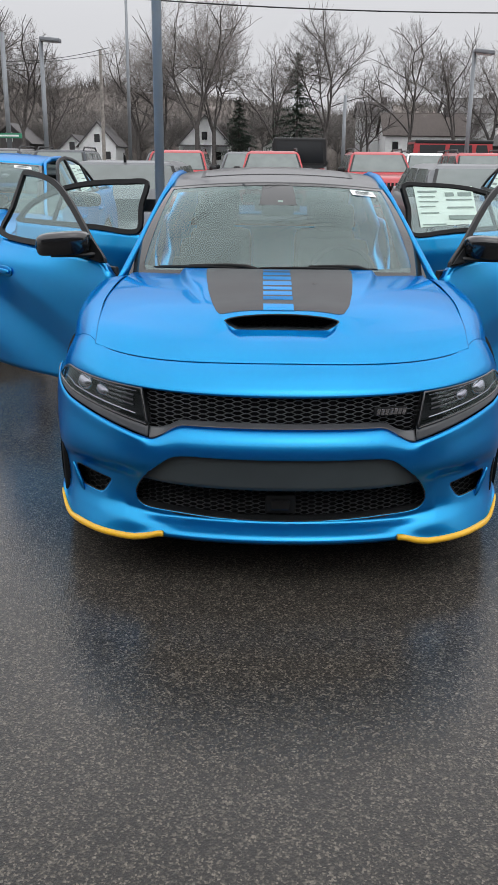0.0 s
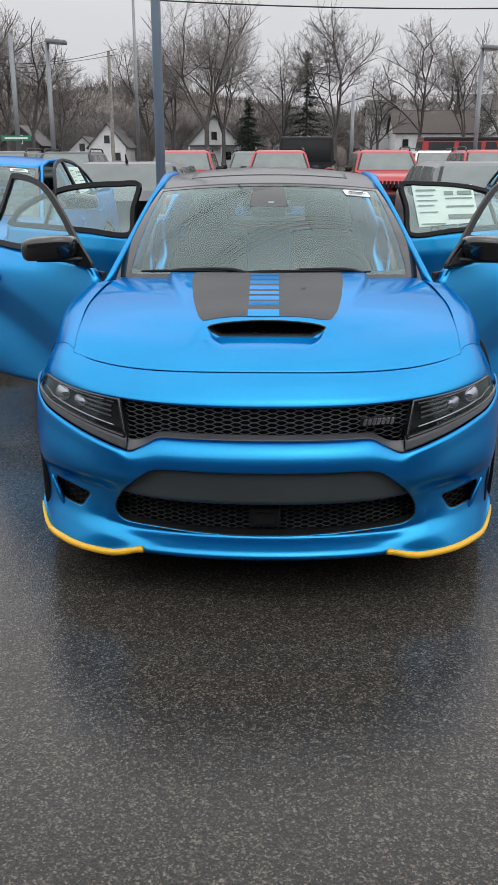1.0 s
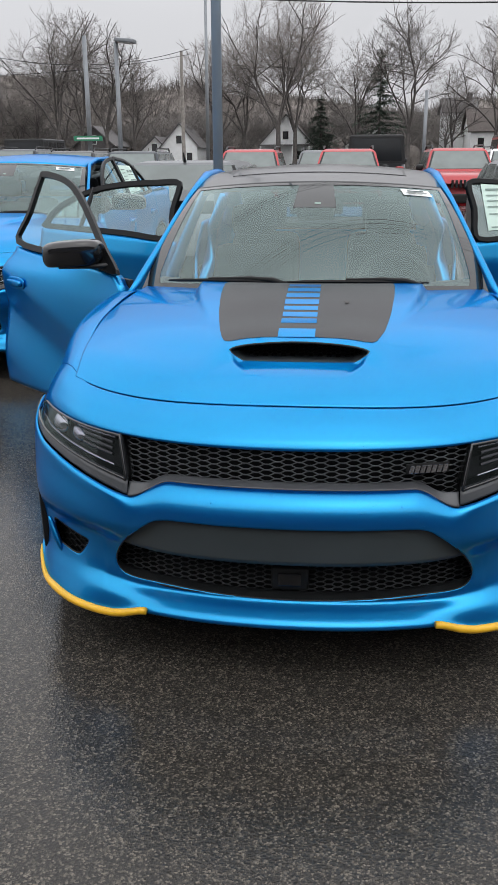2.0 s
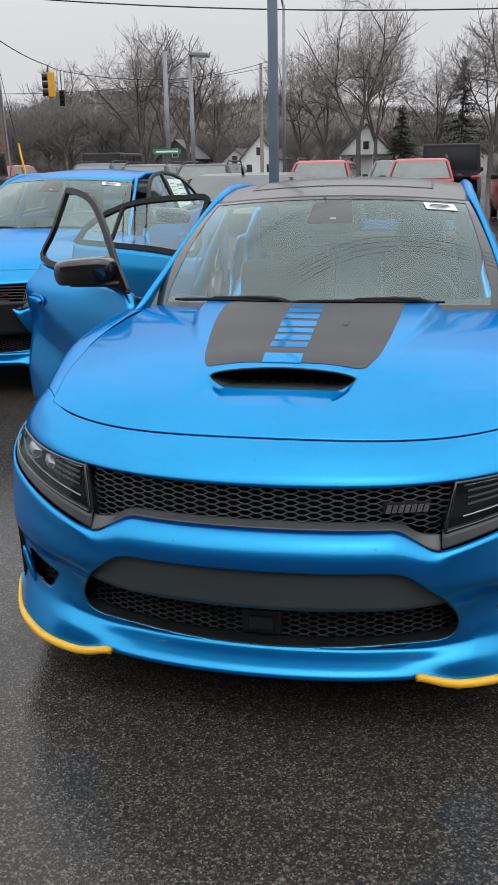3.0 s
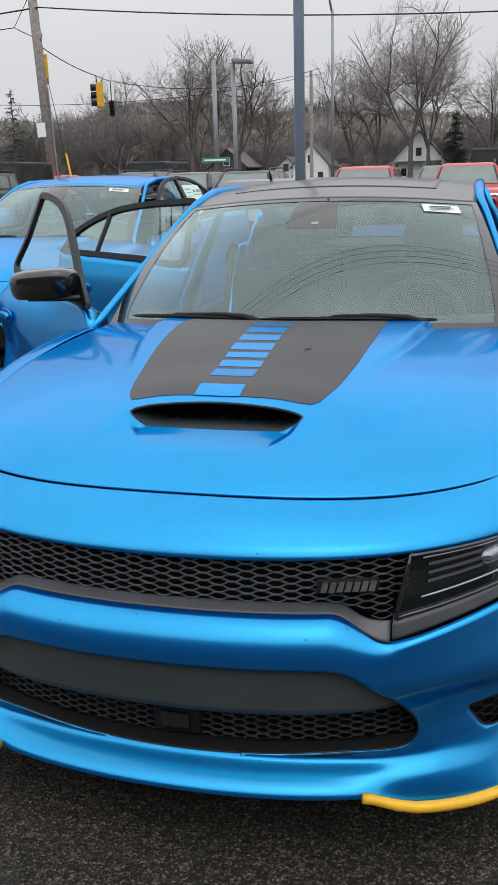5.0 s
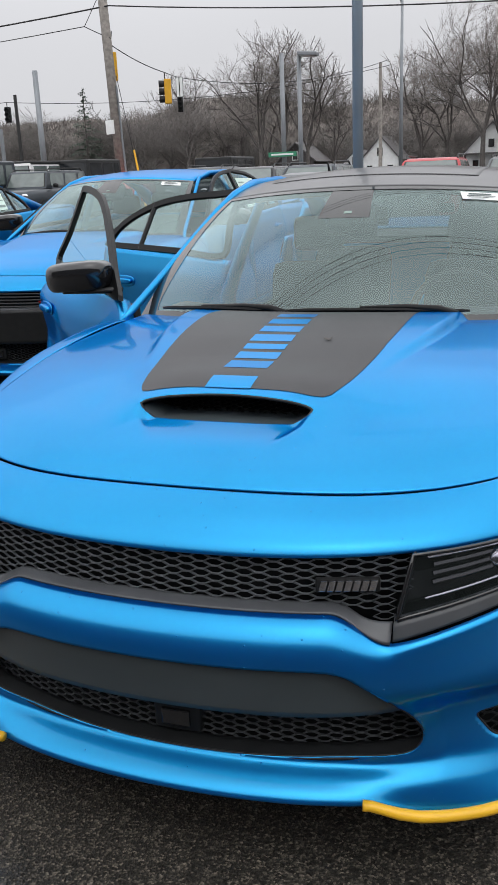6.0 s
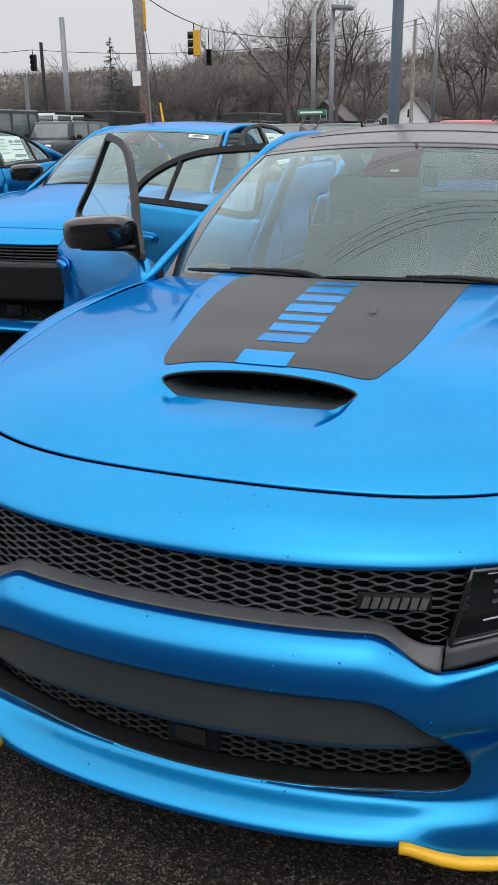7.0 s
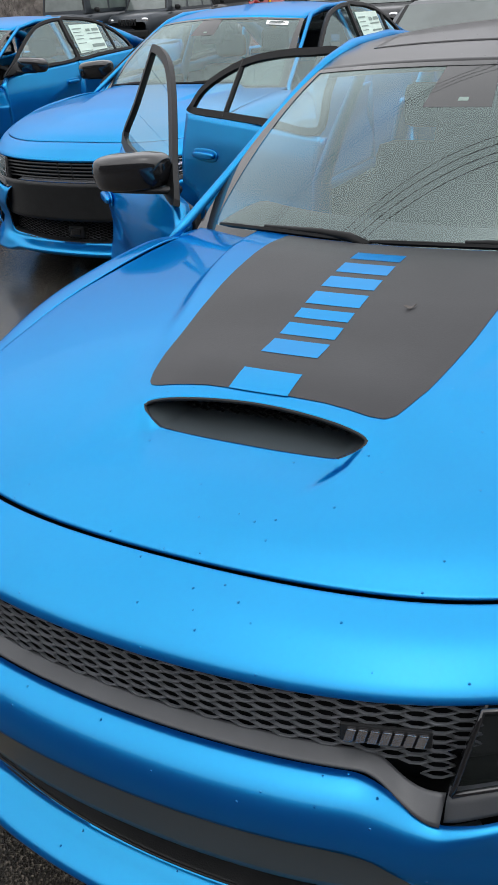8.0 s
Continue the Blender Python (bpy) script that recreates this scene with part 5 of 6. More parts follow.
    # black box standing in for the shade under the body
    part("wheel_shadow_panel", boxed((-W * 0.40, 0.3, 0.2), (W * 0.40, L - 0.3, 0.5)), VOID, car)
    return car


G = 0.085
SEDANBODY = dict(L=4.9, W=1.86, H=1.36, belt_h=0.94, nose_h=0.86, cab=(1.5, 4.45), tail_h=1.02, rails=False)
parked("car", pose(-1.95, 13.6, G, 0, 0, 180), SILVER, "silver grey sedan parked with its tail to the lane", **SEDANBODY)
parked("car", pose(2.9, 7.4, G), SILVER, "silver grey sedan parked in the row", **SEDANBODY)
parked("car", pose(-2.45, 21.0, G), RED, "red compact crossover with roof rails", H=1.60)
parked("car", pose(0.2, 21.0, G), RED, "red compact crossover with roof rails", H=1.60)
parked("car", pose(3.05, 20.5, G), RED, "red compact crossover with a slotted grille", H=1.60)
parked("car", pose(5.9, 20.5, G), RED, "red compact crossover with roof rails", H=1.60)
parked("car", pose(-0.6, 26.0, G), SILVER, "silver crossover parked behind a red one", H=1.60)
parked("car", pose(5.6, 27.0, G, 0, 0, 0), WHITECAR, "white crossover with dark roof rails", H=1.62)
parked("car", pose(1.05, 30.0, G, 0, 0, 180), DARKCAR, "black boxy off-road vehicle seen from behind", glassmat=DARKPANE, top=BLACK, H=2.02, boxy=1.0, rails=False, belt_h=1.2, nose_h=1.15, tail_h=1.2)
parked("car", pose(4.4, 33.0, G, 0, 0, -90), RED, "red boxy off-road vehicle with a black hard top", L=4.7, H=2.08, boxy=1.0, rails=False, belt_h=1.25, nose_h=1.2, tail_h=1.25, glassmat=DARKPANE, cap=BLACK)
low_lot = lambda x, y, turn=0: pose(x, y, float(ground_z(x, y)), 0, 0, turn)
for x, y, mat, lab in ((-5.9, 21.8, SLATE, "dark slate crossover with roof rails"), (-8.2, 23.5, DARKCAR, "charcoal crossover with roof rails"), (-11.4, 27.5, SLATE, "dark slate crossover with roof rails"),
                       (-18.8, 35.0, RED, "red crossover with roof rails"), (-3.4, 28.0, SILVER, "silver crossover behind the red ones")):
    parked("car", low_lot(x, y), mat, lab, H=1.58)
parked("car", low_lot(-17.0, 25.2), SLATE, "dark slate compact off-roader with round lamps", L=4.25, W=1.80, H=1.62, boxy=0.6)
parked("car", low_lot(-19.7, 28.6), WHITECAR, "pale boxy off-road vehicle with a black soft top", L=4.3, H=2.02, boxy=1.0, rails=False, belt_h=1.12, nose_h=1.1, tail_h=1.12, cap=BLACK)
parked("car", low_lot(-18.95, 23.4), SLATE, "slate grey boxy off-road vehicle", L=4.3, H=2.02, boxy=1.0, rails=False, belt_h=1.12, nose_h=1.1, tail_h=1.12)
parked("car", low_lot(-12.9, 38.4, 180), DARKCAR, "black boxy off-road vehicle seen from behind", glassmat=DARKPANE, top=BLACK, H=1.98, boxy=1.0, rails=False, belt_h=1.2, nose_h=1.15, tail_h=1.2)


parked("car", low_lot(-18.4, 30.8), DARKCAR, "black boxy off-road vehicle with a soft top", L=4.0, H=2.08, boxy=1.0, rails=False, belt_h=1.12, nose_h=1.1, tail_h=1.12, top=BLACK, glassmat=DARKPANE)

# ---- poles, lamps, signals and cables ----
def lamp_post(x, y, h, r, mat, head, label):
    p = thing("street_lamp", pose(x, y, G), label, "lamp post", "lot lamps")
    part("post", tube(bmesh.new(), [(0, 0, 0), (0, 0, h)], [r, r * 0.86], 12), mat, p, smooth=True)
    part("footing", tube(bmesh.new(), [(0, 0, 0), (0, 0, 0.75)], [0.30, 0.28], 16), GALV, p, "round concrete footing", True)
    if head:
        part("lamp_head", boxed((-0.42, -0.2, h - 0.02), (0.18, 0.2, h + 0.09), 0.03, Matrix.Rotation(radians(5), 4, "Y")), GALV, p)
        part("lamp_glass", boxed((-0.36, -0.15, h - 0.035), (0.08, 0.15, h - 0.022), 0.0, Matrix.Rotation(radians(5), 4, "Y")), PAPER, p)
    return p


lamp_post(-1.357, 8.5, 9.0, 0.060, GREYPOLE, False, "thick blue-grey painted steel light pole")
lamp_post(-6.85, 26.0, 4.72, 0.075, GALV, True, "galvanised lot lamp with a flat box head")
lamp_post(6.05, 25.0, 4.38, 0.07, GALV, True, "galvanised lot lamp with a flat box head")
lamp_post(-16.0, 55.0, 8.5, 0.16, GALV, False, "plain galvanised steel pole")
lamp_post(3.3, 36.0, 3.9, 0.08, GALV, False, "short plain steel pole")
lamp_post(-22.0, 36.0, 6.3, 0.14, GALV, False, "plain galvanised steel pole")

tall = thing("street_lamp", pose(-7.4, 48, G), "tall tapered steel street lamp with a curved arm", "street lamp")
part("post", tube(bmesh.new(), [(0, 0, 0), (0, 0, 9.6)], [0.11, 0.07], 10), GALV, tall, smooth=True)
part("arm", tube(bmesh.new(), [(0, 0, 9.4), (-0.25, 0, 10.6), (-0.9, 0, 12.2), (-2.2, 0, 12.8)], [0.06, 0.055, 0.05, 0.05], 8), GALV, tall, smooth=True)

sign = thing("street_sign", pose(-16.0, 54.7, G), "green street name sign on a steel pole", "sign")
part("sign_plate", boxed((-0.95, -0.02, 2.42), (0.9, 0.02, 2.72), 0.01), GREEN, sign)
part("sign_bar", boxed((-0.75, -0.032, 2.52), (0.7, -0.022, 2.62)), PAPER, sign)

utility = thing("utility_pole", pose(-19.0, 38.0, G, 0, -2.0, 0), "weathered wooden utility pole with cables", "utility pole")
part("pole_shaft", tube(bmesh.new(), [(0, 0, 0), (0, 0, 14.0)], [0.24, 0.19], 12), WOOD, utility, smooth=True)
part("conduit", tube(bmesh.new(), [(0.27, -0.05, 0), (0.25, -0.05, 5.6)], 0.05, 8), GALV, utility)
part("guy_wire", tube(bmesh.new(), [(1.3, -0.4, 0.0), (0.35, -0.15, 6.0)], 0.015, 6), WIRE, utility)
part("guy_guard", tube(bmesh.new(), [(1.3, -0.4, 0.0), (0.90, -0.26, 2.7)], 0.05, 8), YELLOW, utility, "yellow plastic guy guard")
part("notice_board", boxed((-0.42, -0.26, 3.5), (0.0, -0.22, 4.12)), PAPER, utility)


def signal(x, y, z, turn, backmat, with_sign):
    s = thing("traffic_light", pose(x, y, z, 0, 0, turn), "hanging three-lamp traffic light, unlit" if not with_sign else "hanging traffic light with a white turn sign", "traffic light", "traffic lights")
    part("housing", boxed((-0.20, -0.05, -1.05), (0.20, 0.28, 0.05), 0.04), backmat, s)
    for k in range(3):
        V, F = lathe([(0.15, 0.0), (0.16, -0.26), (0.145, -0.26), (0.135, -0.02), (0.0, -0.02)], 18, "z")
        p = mesh_object("visor", V, F, BLACK, s)
        p.matrix_basis = pose(0, -0.04, -0.16 - 0.34 * k, -90, 0, 0)
    part("hanger", tube(bmesh.new(), [(0, 0.0, 0.0), (0, 0.0, 1.45 if with_sign else 0.35)], 0.03, 6), WIRE, s)
    if with_sign:
        part("turn_sign", boxed((-0.24, 0.0, 0.08), (0.24, 0.03, 1.45), 0.01), PAPER, s)
        part("sign_rim", boxed((-0.27, 0.032, 0.05), (0.27, 0.045, 1.48)), INK, s)
        part("turn_arrow", boxed((-0.04, -0.012, 0.45), (0.04, -0.002, 1.1)), INK, s)
    return s


LIGHTS = [(-18.70, 43.0, 6.30), (-23.37, 56.0, 6.58), (-19.85, 39.5, 7.27), (-34.1, 52.0, 6.42)]
SIZES = (1.08, 0.86, 1.16, 0.90)
for (x, y, z), size, (turn, mat, signed) in zip(LIGHTS, SIZES, ((-65, TRAFFIC, False), (15, BLACK, True), (207, TRAFFIC, False), (15, BLACK, False))):
    signal(x, y, z, turn, mat, signed).scale = (size, size, size)
far_post = thing("utility_pole", pose(-13.0, 72, G), "dark wooden pole far off", "utility pole")
part("pole_shaft", tube(bmesh.new(), [(0, 0, 0), (0, 0, 9.4)], [0.16, 0.12], 8), WOOD, far_post)
far_post = thing("utility_pole", pose(-33.6, 52.3, G), "dark signal mast far off", "utility pole")
part("pole_shaft", tube(bmesh.new(), [(0, 0, 0), (0, 0, 7.1)], [0.13, 0.11], 8), WIRE, far_post)
far_post = thing("utility_pole", pose(-26.8, 40, G), "short pale post far off", "utility pole")
part("pole_shaft", tube(bmesh.new(), [(0, 0, 0), (0, 0, 4.2)], [0.12, 0.10], 8), GALV, far_post)


def cable(a, b, sag, r, label="thin black cable strung between poles"):
    a, b = Vector(a), Vector(b)
    pts = [a.lerp(b, t) - Vector((0, 0, sag * 4 * t * (1 - t))) for t in np.linspace(0, 1, 24)]
    return tagged(part("overhead_cable", tube(bmesh.new(), pts, r, 6), WIRE, None), label, "cable", "overhead cables")


hook = lambda k: (LIGHTS[k][0], LIGHTS[k][1], LIGHTS[k][2] + SIZES[k] * (1.45 if k == 1 else 0.35))
cable((-19.0, 37.9, 9.05), (36.0, 37.9, 9.05), 1.66, 0.030)
cable((-19.0, 37.9, 9.9), (36.0, 37.9, 9.6), 1.66, 0.014)
cable((-19.0, 37.9, 9.05), (-75, 30, 9.6), 1.6, 0.035)
cable((-19.0, 37.9, 10.6), (-75, 30, 11.0), 1.5, 0.02)
cable((-19.0, 37.9, 7.7), (-20.3, 37.9, 8.3), 0.02, 0.02)
cable((-20.3, 37.9, 8.3), (-75, 30, 8.2), 1.3, 0.02)
cable((-20.3, 37.9, 8.3), (-19.0, 37.9, 10.2), 0.02, 0.015)
cable((-19.0, 38.0, 8.0), hook(2), 0.02, 0.02)
cable(hook(2), hook(0), 0.12, 0.022)
cable(hook(0), hook(1), 0.02, 0.022)
cable(hook(1), (-12.0, 70, 9.4), 0.9, 0.022)
cable(hook(3), (-12.0, 70, 9.0), 0.9, 0.02)
cable(hook(3), (-80, 50, 6.8), 0.5, 0.02)
# two parallel runs that cross high above the lane and show in the windshields
for k in range(4):
    cable((-50, -30.8 + 0.42 * k, 9.4), (50, 36.2 + 0.42 * k, 9.4 + 0.12 * k), 0.5, 0.018)
for k in range(3):
    cable((-50, -22.9 + 0.36 * k, 9.4), (50, 39.6 + 0.36 * k, 9.4 + 0.12 * k), 0.5, 0.018)


# ---- houses, woods and the far bank ----
def house(x, y, w, d, wall_h, roof_h, mat, label, porch):
    h = thing("house", pose(x, y, G), label, "house", "houses across the road")
    bm = bmesh.new()
    a = [bm.verts.new(p) for p in ((-w / 2, 0, 0), (w / 2, 0, 0), (w / 2, 0, wall_h), (0, 0, wall_h + roof_h), (-w / 2, 0, wall_h))]
    b = [bm.verts.new((v.co.x, d, v.co.z)) for v in a]
    bm.faces.new(a)
    bm.faces.new(b[::-1])
    for i in range(5):
        bm.faces.new((a[i], b[i], b[(i + 1) % 5], a[(i + 1) % 5]))
    bmesh.ops.recalc_face_normals(bm, faces=bm.faces)
    part("wall", bm, mat, h)
    for s in (-1, 1):
        e = 0.4
        V = [(s * (w / 2 + e), -e, wall_h - e * roof_h / (w / 2)), (0, -e, wall_h + roof_h), (0, d + e, wall_h + roof_h), (s * (w / 2 + e), d + e, wall_h - e * roof_h / (w / 2))]
        mesh_object("roof", [(p[0], p[1], p[2] + 0.12) for p in V], [(0, 1, 2, 3)], ROOFING, h, smooth=False, solid=0.14)
    for wx, wz in ((0, wall_h + roof_h * 0.3), (-w * 0.28, wall_h * 0.5), (w * 0.28, wall_h * 0.5)):
        win = part("window", boxed((wx - 0.5, -0.06, wz - 0.65), (wx + 0.5, 0.05, wz + 0.65), 0.02), PAPER, h)
        part("pane", boxed((wx - 0.4, -0.075, wz - 0.55), (wx + 0.4, -0.065, wz + 0.55)), GLOSSBLACK, win)
    if porch:
        part("porch_roof", boxed((-w / 2, -2.0, wall_h - 0.3), (w / 2, 0, wall_h - 0.1), 0.03), ROOFING, h)
        for k in range(4):
            part("porch_post", boxed((-w / 2 + 0.1 + k * (w - 0.4) / 3, -1.95, 0), (-w / 2 + 0.3 + k * (w - 0.4) / 3, -1.75, wall_h - 0.3)), SIDING, h)
    return h


house(-24.3, 132, 5.4, 9, 3.0, 3.0, SIDING, "small white gabled house across the road", False)
house(-28.2, 133, 4.4, 8, 2.2, 2.0, SIDING, "low white gabled house wing", False)
house(-8.6, 132, 7.4, 10, 3.2, 3.9, SIDING, "white house with a porch behind bare trees", True)
house(-38.0, 135, 6.0, 9, 3.2, 2.6, BRICKFAR, "small dull house far off", False)
house(4.5, 140, 9.0, 10, 3.0, 2.4, SIDING, "pale low house behind trees", False)


def long_house(x, y, w, d, base, wall_h, roof_h, mat, roofmat, label, windows):
    """A house that shows its long side, with the ridge along x."""
    h = thing("house", pose(x, y, G), label, "house", "houses across the road")
    part("wall", boxed((-w / 2, 0, 0), (w / 2, d, base + wall_h), 0.02), mat, h)
    e, top = 0.45, base + wall_h
    for back in (0, 1):
        y0 = d + e if back else -e
        V = [(-w / 2 - e, y0, top - 0.15), (w / 2 + e, y0, top - 0.15), (w / 2 + e, d / 2, top + roof_h), (-w / 2 - e, d / 2, top + roof_h)]
        mesh_object("roof", V, [(0, 1, 2, 3)], roofmat, h, smooth=False, solid=0.16)
    for s in (-1, 1):
        V = [(s * w / 2, 0, top), (s * w / 2, d, top), (s * w / 2, d / 2, top + roof_h - 0.1)]
        mesh_object("gable", V, [(0, 1, 2)], mat, h, smooth=False, solid=0.1)
    part("chimney", boxed((w * 0.26, d * 0.42, top + roof_h * 0.5), (w * 0.26 + 0.8, d * 0.42 + 0.8, top + roof_h + 0.9), 0.03), BRICKFAR, h)
    for k in range(windows):
        wx, wz = -w / 2 + w * (k + 0.5) / windows, base + wall_h * 0.5
        win = part("window", boxed((wx - 0.55, -0.06, wz - 0.75), (wx + 0.55, 0.05, wz + 0.75), 0.02), PAPER, h)
        part("pane", boxed((wx - 0.43, -0.075, wz - 0.62), (wx + 0.43, -0.065, wz + 0.62)), GLOSSBLACK, win)
    return h


long_house(23.4, 131, 11.6, 8, 1.6, 3.2, 3.0, SIDING, ROOFBROWN, "long white house with a brown shingle roof", 4)
long_house(17.2, 141, 4.6, 7, 4.4, 3.4, 1.9, SIDING, ROOFING, "pale two-storey house with a grey roof", 2)
long_house(33.2, 142, 9.0, 8, 5.2, 3.2, 2.2, SIDING, ROOFING, "two-storey white house with a grey roof and chimney", 3)
house(36.4, 127, 6.0, 8, 3.6, 3.0, BRICKFAR, "dull brick gabled house", False)


def limb(wood, p, d, length, r, depth, rng, twiggy, room=None):
    """One branch and, from it, its smaller ones, kept within the crown's round room."""
    if room and depth < 4 and room(p) > 1.0:
        return
    V, F = wood[0] if depth > 2 else wood[1]
    n = 3 if depth > 1 else 2 if depth else 1
    sides = 5 if depth > 3 else 3
    last = None
    q, dd = p.copy(), d.copy()
    for k in range(n + 1):
        s = dd.cross(Vector((0.3, 0.9, 0.2))).normalized()
        u = s.cross(dd)
        rr = r * (1 - 0.42 * k / n)
        i = len(V)
        V.extend(tuple(q + (s * math.cos(2 * math.pi * j / sides) + u * math.sin(2 * math.pi * j / sides)) * rr) for j in range(sides))
        if last is not None:
            F.extend((last + j, last + (j + 1) % sides, i + (j + 1) % sides, i + j) for j in range(sides))
        last = i
        if k < n:
            dd = (dd + Vector((rng.uniform(-1, 1), rng.uniform(-1, 1), rng.uniform(-0.5, 0.6))) * (0.24 if depth > 3 else 0.34)).normalized()
            q = q + dd * (length / n)
            if depth > 0 and k >= (1 if depth > 4 else 0):
                for _ in range(1 if depth > 1 else twiggy):
                    side = Vector((rng.uniform(-1, 1), rng.uniform(-1, 1), rng.uniform(-0.3, 0.55))).normalized()
                    limb(wood, q.copy(), (dd * 0.6 + side * 1.0).normalized(), length * rng.uniform(0.45, 0.72), rr * 0.57, depth - 1, rng, twiggy, room)
    if depth > 0:
        for _ in range(2):
            side = Vector((rng.uniform(-1, 1), rng.uniform(-1, 1), rng.uniform(-0.1, 0.8))).normalized()
            limb(wood, q.copy(), (dd + side * 0.6).normalized(), length * rng.uniform(0.58, 0.80), r * 0.60, depth - 1, rng, twiggy, room)


def bare_tree(seed, height, m, label, depth=6, twiggy=1, fork=3, twig=TWIG, spread=0.36, bark=BARK):
    rng = random.Random(seed)
    t = thing("tree", m, label, "tree", "bare winter trees")
    r = height * 0.016
    V, F = lathe([(r * 1.35, 0), (r, height * 0.06), (r * 0.85, height * 0.2), (r * 0.75, height * 0.27)], 8, "z")
    mesh_object("trunk", V, F, bark, t)
    wood = (([], []), ([], []))
    mid, wide, tall = height * 0.60, height * spread, height * 0.40
    room = lambda q: (q.x / wide) ** 2 + (q.y / wide) ** 2 + ((q.z - mid) / tall) ** 2
    for k in range(fork):
        a = 2 * math.pi * k / fork + rng.uniform(-0.4, 0.4)
        lean = rng.uniform(0.25, 0.65) if k else 0.06
        limb(wood, Vector((0, 0, height * rng.uniform(0.20, 0.26))), Vector((math.cos(a) * lean, math.sin(a) * lean, 1)).normalized(), height * (0.29 if k else 0.34), r * (0.5 if k else 0.7), depth, rng, twiggy, room)
    mesh_object("branchwork", *wood[0], bark, t, "dark bare limbs")
    mesh_object("crown", *wood[1], twig, t, "fine bare twigs")
    return t


kinds = [bare_tree(11, 22, pose(-8.8, 120, G), "tall bare tree with a spreading crown", depth=5, fork=5),
         bare_tree(12, 19.5, pose(8.3, 122, G), "bare tree with a rounded crown", depth=5, fork=4, spread=0.33),
         bare_tree(13, 18.5, pose(19.5, 121, G), "bare tree with upright limbs", fork=4, depth=5, spread=0.28),
         bare_tree(14, 20, pose(-38.0, 118, G), "tall bare tree with upright limbs", fork=4, depth=5, spread=0.30)]
rng = random.Random(5)
spots = [(-7.0, 128, 1.0, 1), (25.5, 122, 0.85, 1), (31, 124, 0.85, 2), (1.5, 128, 0.85, 3), (-33.0, 124, 0.95, 3), (-43.5, 138, 0.72, 3), (-48.5, 140, 0.62, 3), (14.5, 126, 0.7, 2), (-14, 126, 0.95, 2), (-18, 130, 0.8, 0),
         (-61, 148, 1.05, 2), (-71, 150, 0.7, 3), (-30, 128, 0.75, 1), (-52, 142, 0.62, 0), (38, 126, 0.9, 0), (-57, 140, 0.66, 2), (-36.5, 124, 1.1, 2)]
for x, y, s, k in spots:
    c = copy_thing(kinds[k], pose(x, y, G, 0, 0, rng.uniform(0, 360)))
    c.scale = (s, s, s)
    tagged(c, label="bare grey-brown winter tree in the wood's edge")
low = bare_tree(21, 9.5, pose(-24, 138, G), "low bare scrub tree", depth=3, twiggy=2, fork=7, twig=SCRUBTWIG, spread=0.5, bark=SCRUBTWIG)
for k in range(70):
    x = -112 + 2.4 * k + rng.uniform(-1.2, 1.2)
    c = copy_thing(low, pose(x, 140 + rng.uniform(-4, 10), G, 0, 0, rng.uniform(0, 360)))
    s = rng.uniform(0.7, 1.2) + (0.45 * rng.random() if x < -55 else 0)
    c.scale = (s * 1.2, s * 1.2, s)


def conifer(m, h, seed, label, wide=0.30, tufts=9, step=0.035):
    rng = random.Random(seed)
    t = thing("tree", m, label, "tree")
    part("trunk", tube(bmesh.new(), [(0, 0, 0), (0, 0, h)], [0.22, 0.03], 8), BARK, t)
    V, F = [], []
    z = h * 0.16
    while z < h * 0.985:
        for k in range(6):
            a, reach = rng.uniform(0, 2 * math.pi), ((h - z) * wide + 0.3) * rng.uniform(0.55, 1.1)
            zz = z + rng.uniform(-0.3, 0.3)
            for q in np.arange(0.15, 1.0, 0.22 / reach):
                c = Vector((math.cos(a) * reach * q, math.sin(a) * reach * q, zz + 0.18 * reach * q - 0.28 * reach * q * q))
                for _ in range(tufts):
                    d = Vector((math.cos(a) + rng.uniform(-1, 1), math.sin(a) + rng.uniform(-1, 1), rng.uniform(-0.5, 0.5))).normalized() * rng.uniform(0.25, 0.60)
                    e = d.cross(Vector((0.1, 0, 1))).normalized() * 0.075
                    i = len(V)
                    V += [tuple(c - e), tuple(c + e), tuple(c + d)]
                    F.append((i, i + 1, i + 2))
        z += h * step
    mesh_object("crown", V, F, NEEDLE, t, "drooping dark green needles")
    return t


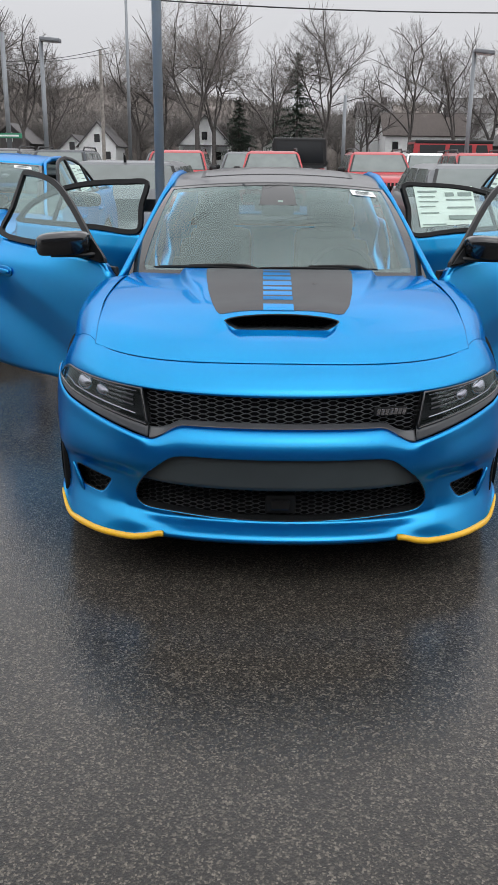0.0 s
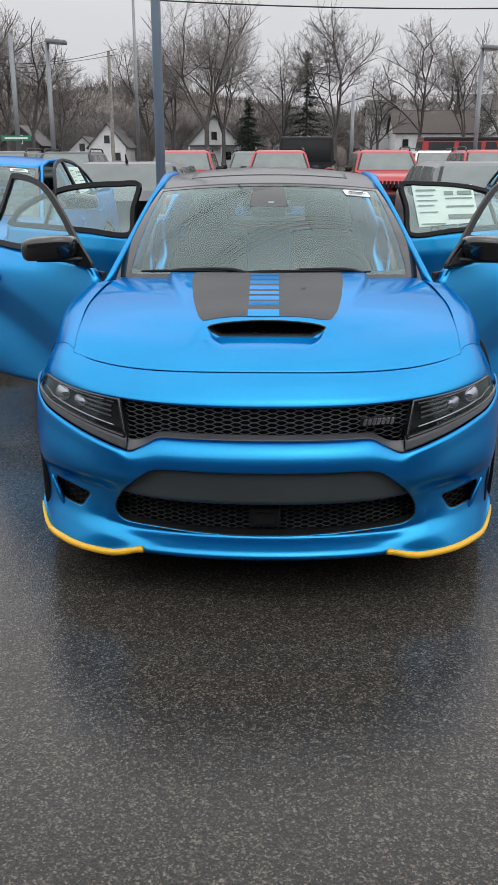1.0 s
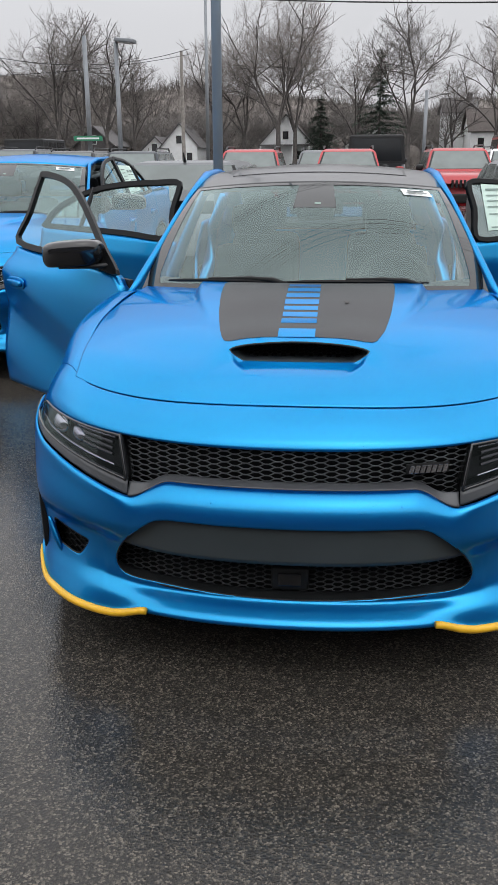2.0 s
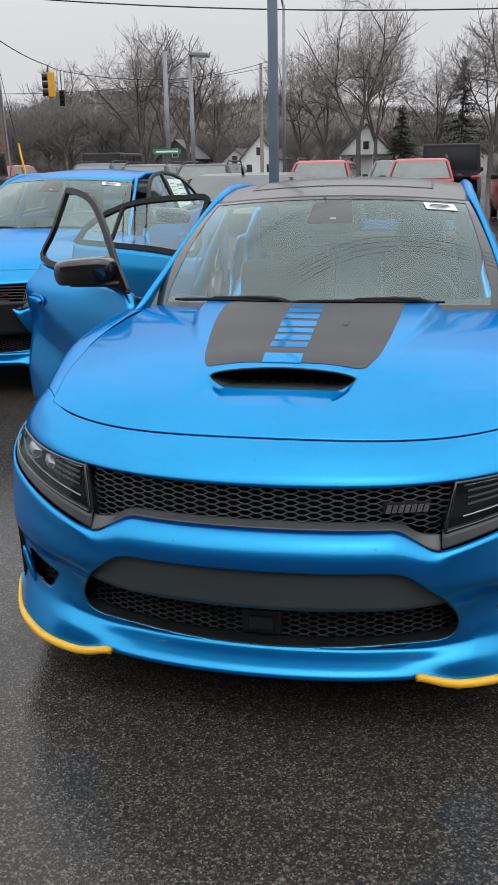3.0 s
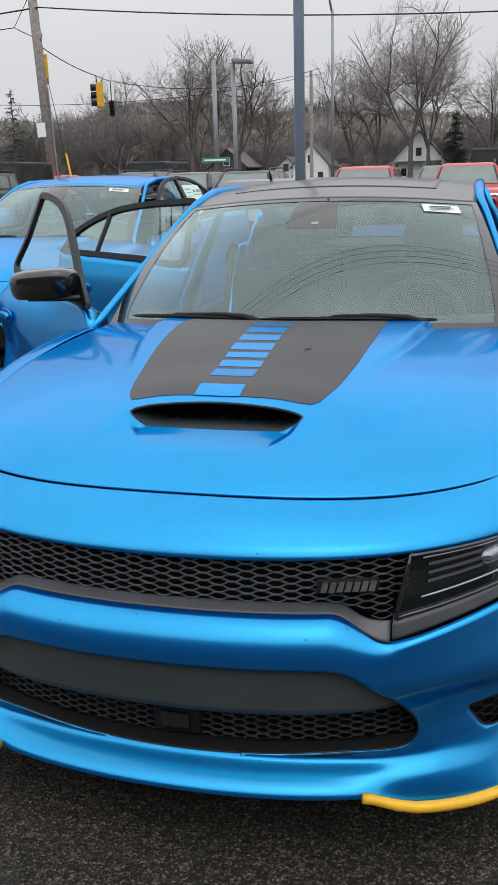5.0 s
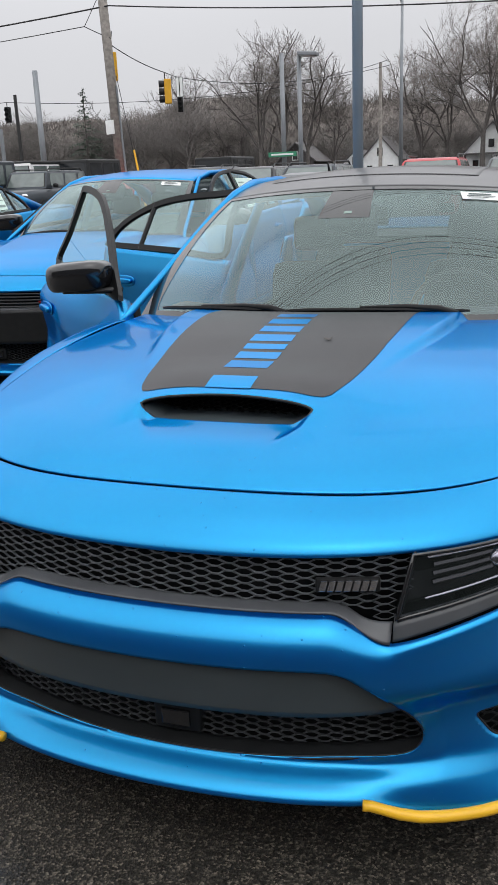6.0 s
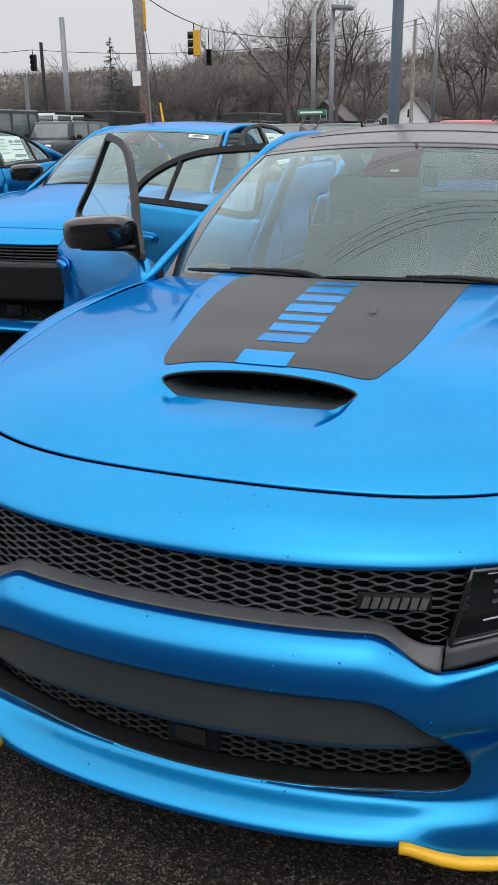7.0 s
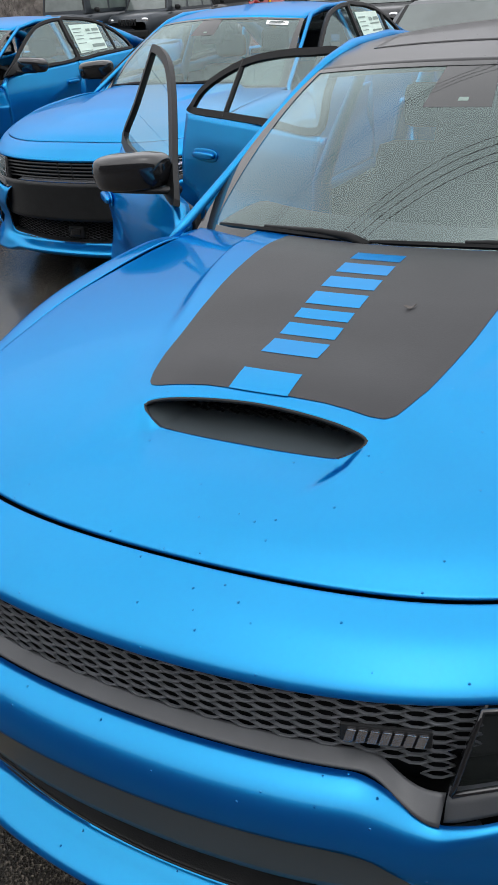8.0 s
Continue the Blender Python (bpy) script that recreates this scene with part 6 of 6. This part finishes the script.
conifer(pose(4.6, 126, G), 15.2, 3, "dark green conifer among bare trees", 0.36, 12)
conifer(pose(-71, 130, G), 15.8, 4, "thin dark conifer above the scrub", 0.30, 8, 0.05)
conifer(pose(-3.5, 130, G), 9.5, 6, "dark green conifer among bare trees", 0.36, 12)

# the wooded bank that closes the view
X, Vv = grid(np.linspace(-260, 200, 900), np.linspace(0, 1, 14))
rough = np.array([noise.fractal(Vector((float(x) * 0.06, 3.0, 0.0)), 0.9, 2.1, 5) for x in X[:, 0]])
ridge = curve([-260, -101, -76, -68, -54, -37, -12, 0, 12, 23, 36, 200], [13, 13.4, 13.0, 15.0, 15.2, 13.2, 11.6, 10.4, 8.6, 11.0, 10.2, 10])
tops = ridge(X[:, 0]) + 1.0 * rough
Zb = tops[:, None] * np.sin(Vv * math.pi / 2)
V, F = sheet(X, Vv, lambda x, v: (x, 152 + 14 * (1 - np.cos(v * math.pi / 2)) + 3 * np.sin(x * 0.21), Zb))
tagged(mesh_object("woods", V, F, SCRUB), "brown winter woods on a bank far off", "woods", kind="stuff")

# fine upright stems of the scrub on the bank's face and along its ridge
rng = random.Random(31)
V, F = [], []
for k in range(26000):
    x, v = rng.uniform(-150, 70), rng.random() ** 0.7
    i = min(899, int((x + 260) / 460 * 899))
    z = float(tops[i]) * math.sin(v * math.pi / 2) - 0.4
    y = 151.4 + 14 * (1 - math.cos(v * math.pi / 2)) + 3 * math.sin(x * 0.21)
    hh = rng.uniform(0.8, 3.4) * (0.6 + 0.9 * noise.noise(Vector((x * 0.12, v * 3, 0))))
    lean, w = rng.gauss(0, 0.5), rng.uniform(0.02, 0.08)
    n = len(V)
    V += [(x - w, y, z), (x + w, y, z), (x, y - w, z), (x + lean * hh, y + rng.uniform(-0.2, 0.2), z + hh)]
    F += [(n, n + 1, n + 3), (n + 1, n + 2, n + 3), (n + 2, n, n + 3)]
tagged(mesh_object("scrub", V, F, STEMS, smooth=False), "fine bare stems of brown winter scrub", "scrub", kind="stuff")

# unseen wall added behind the viewer: closes the lot and darkens forward-facing reflections
part("unseen_wall_south", boxed((-45, -13.5, 0), (45, -13, 7.5)), BACKWALLGREY, None)
tagged(bpy.data.objects["unseen_wall_south"], "unseen plain dark grey wall added behind the viewer to darken reflections", "wall", kind="structure")
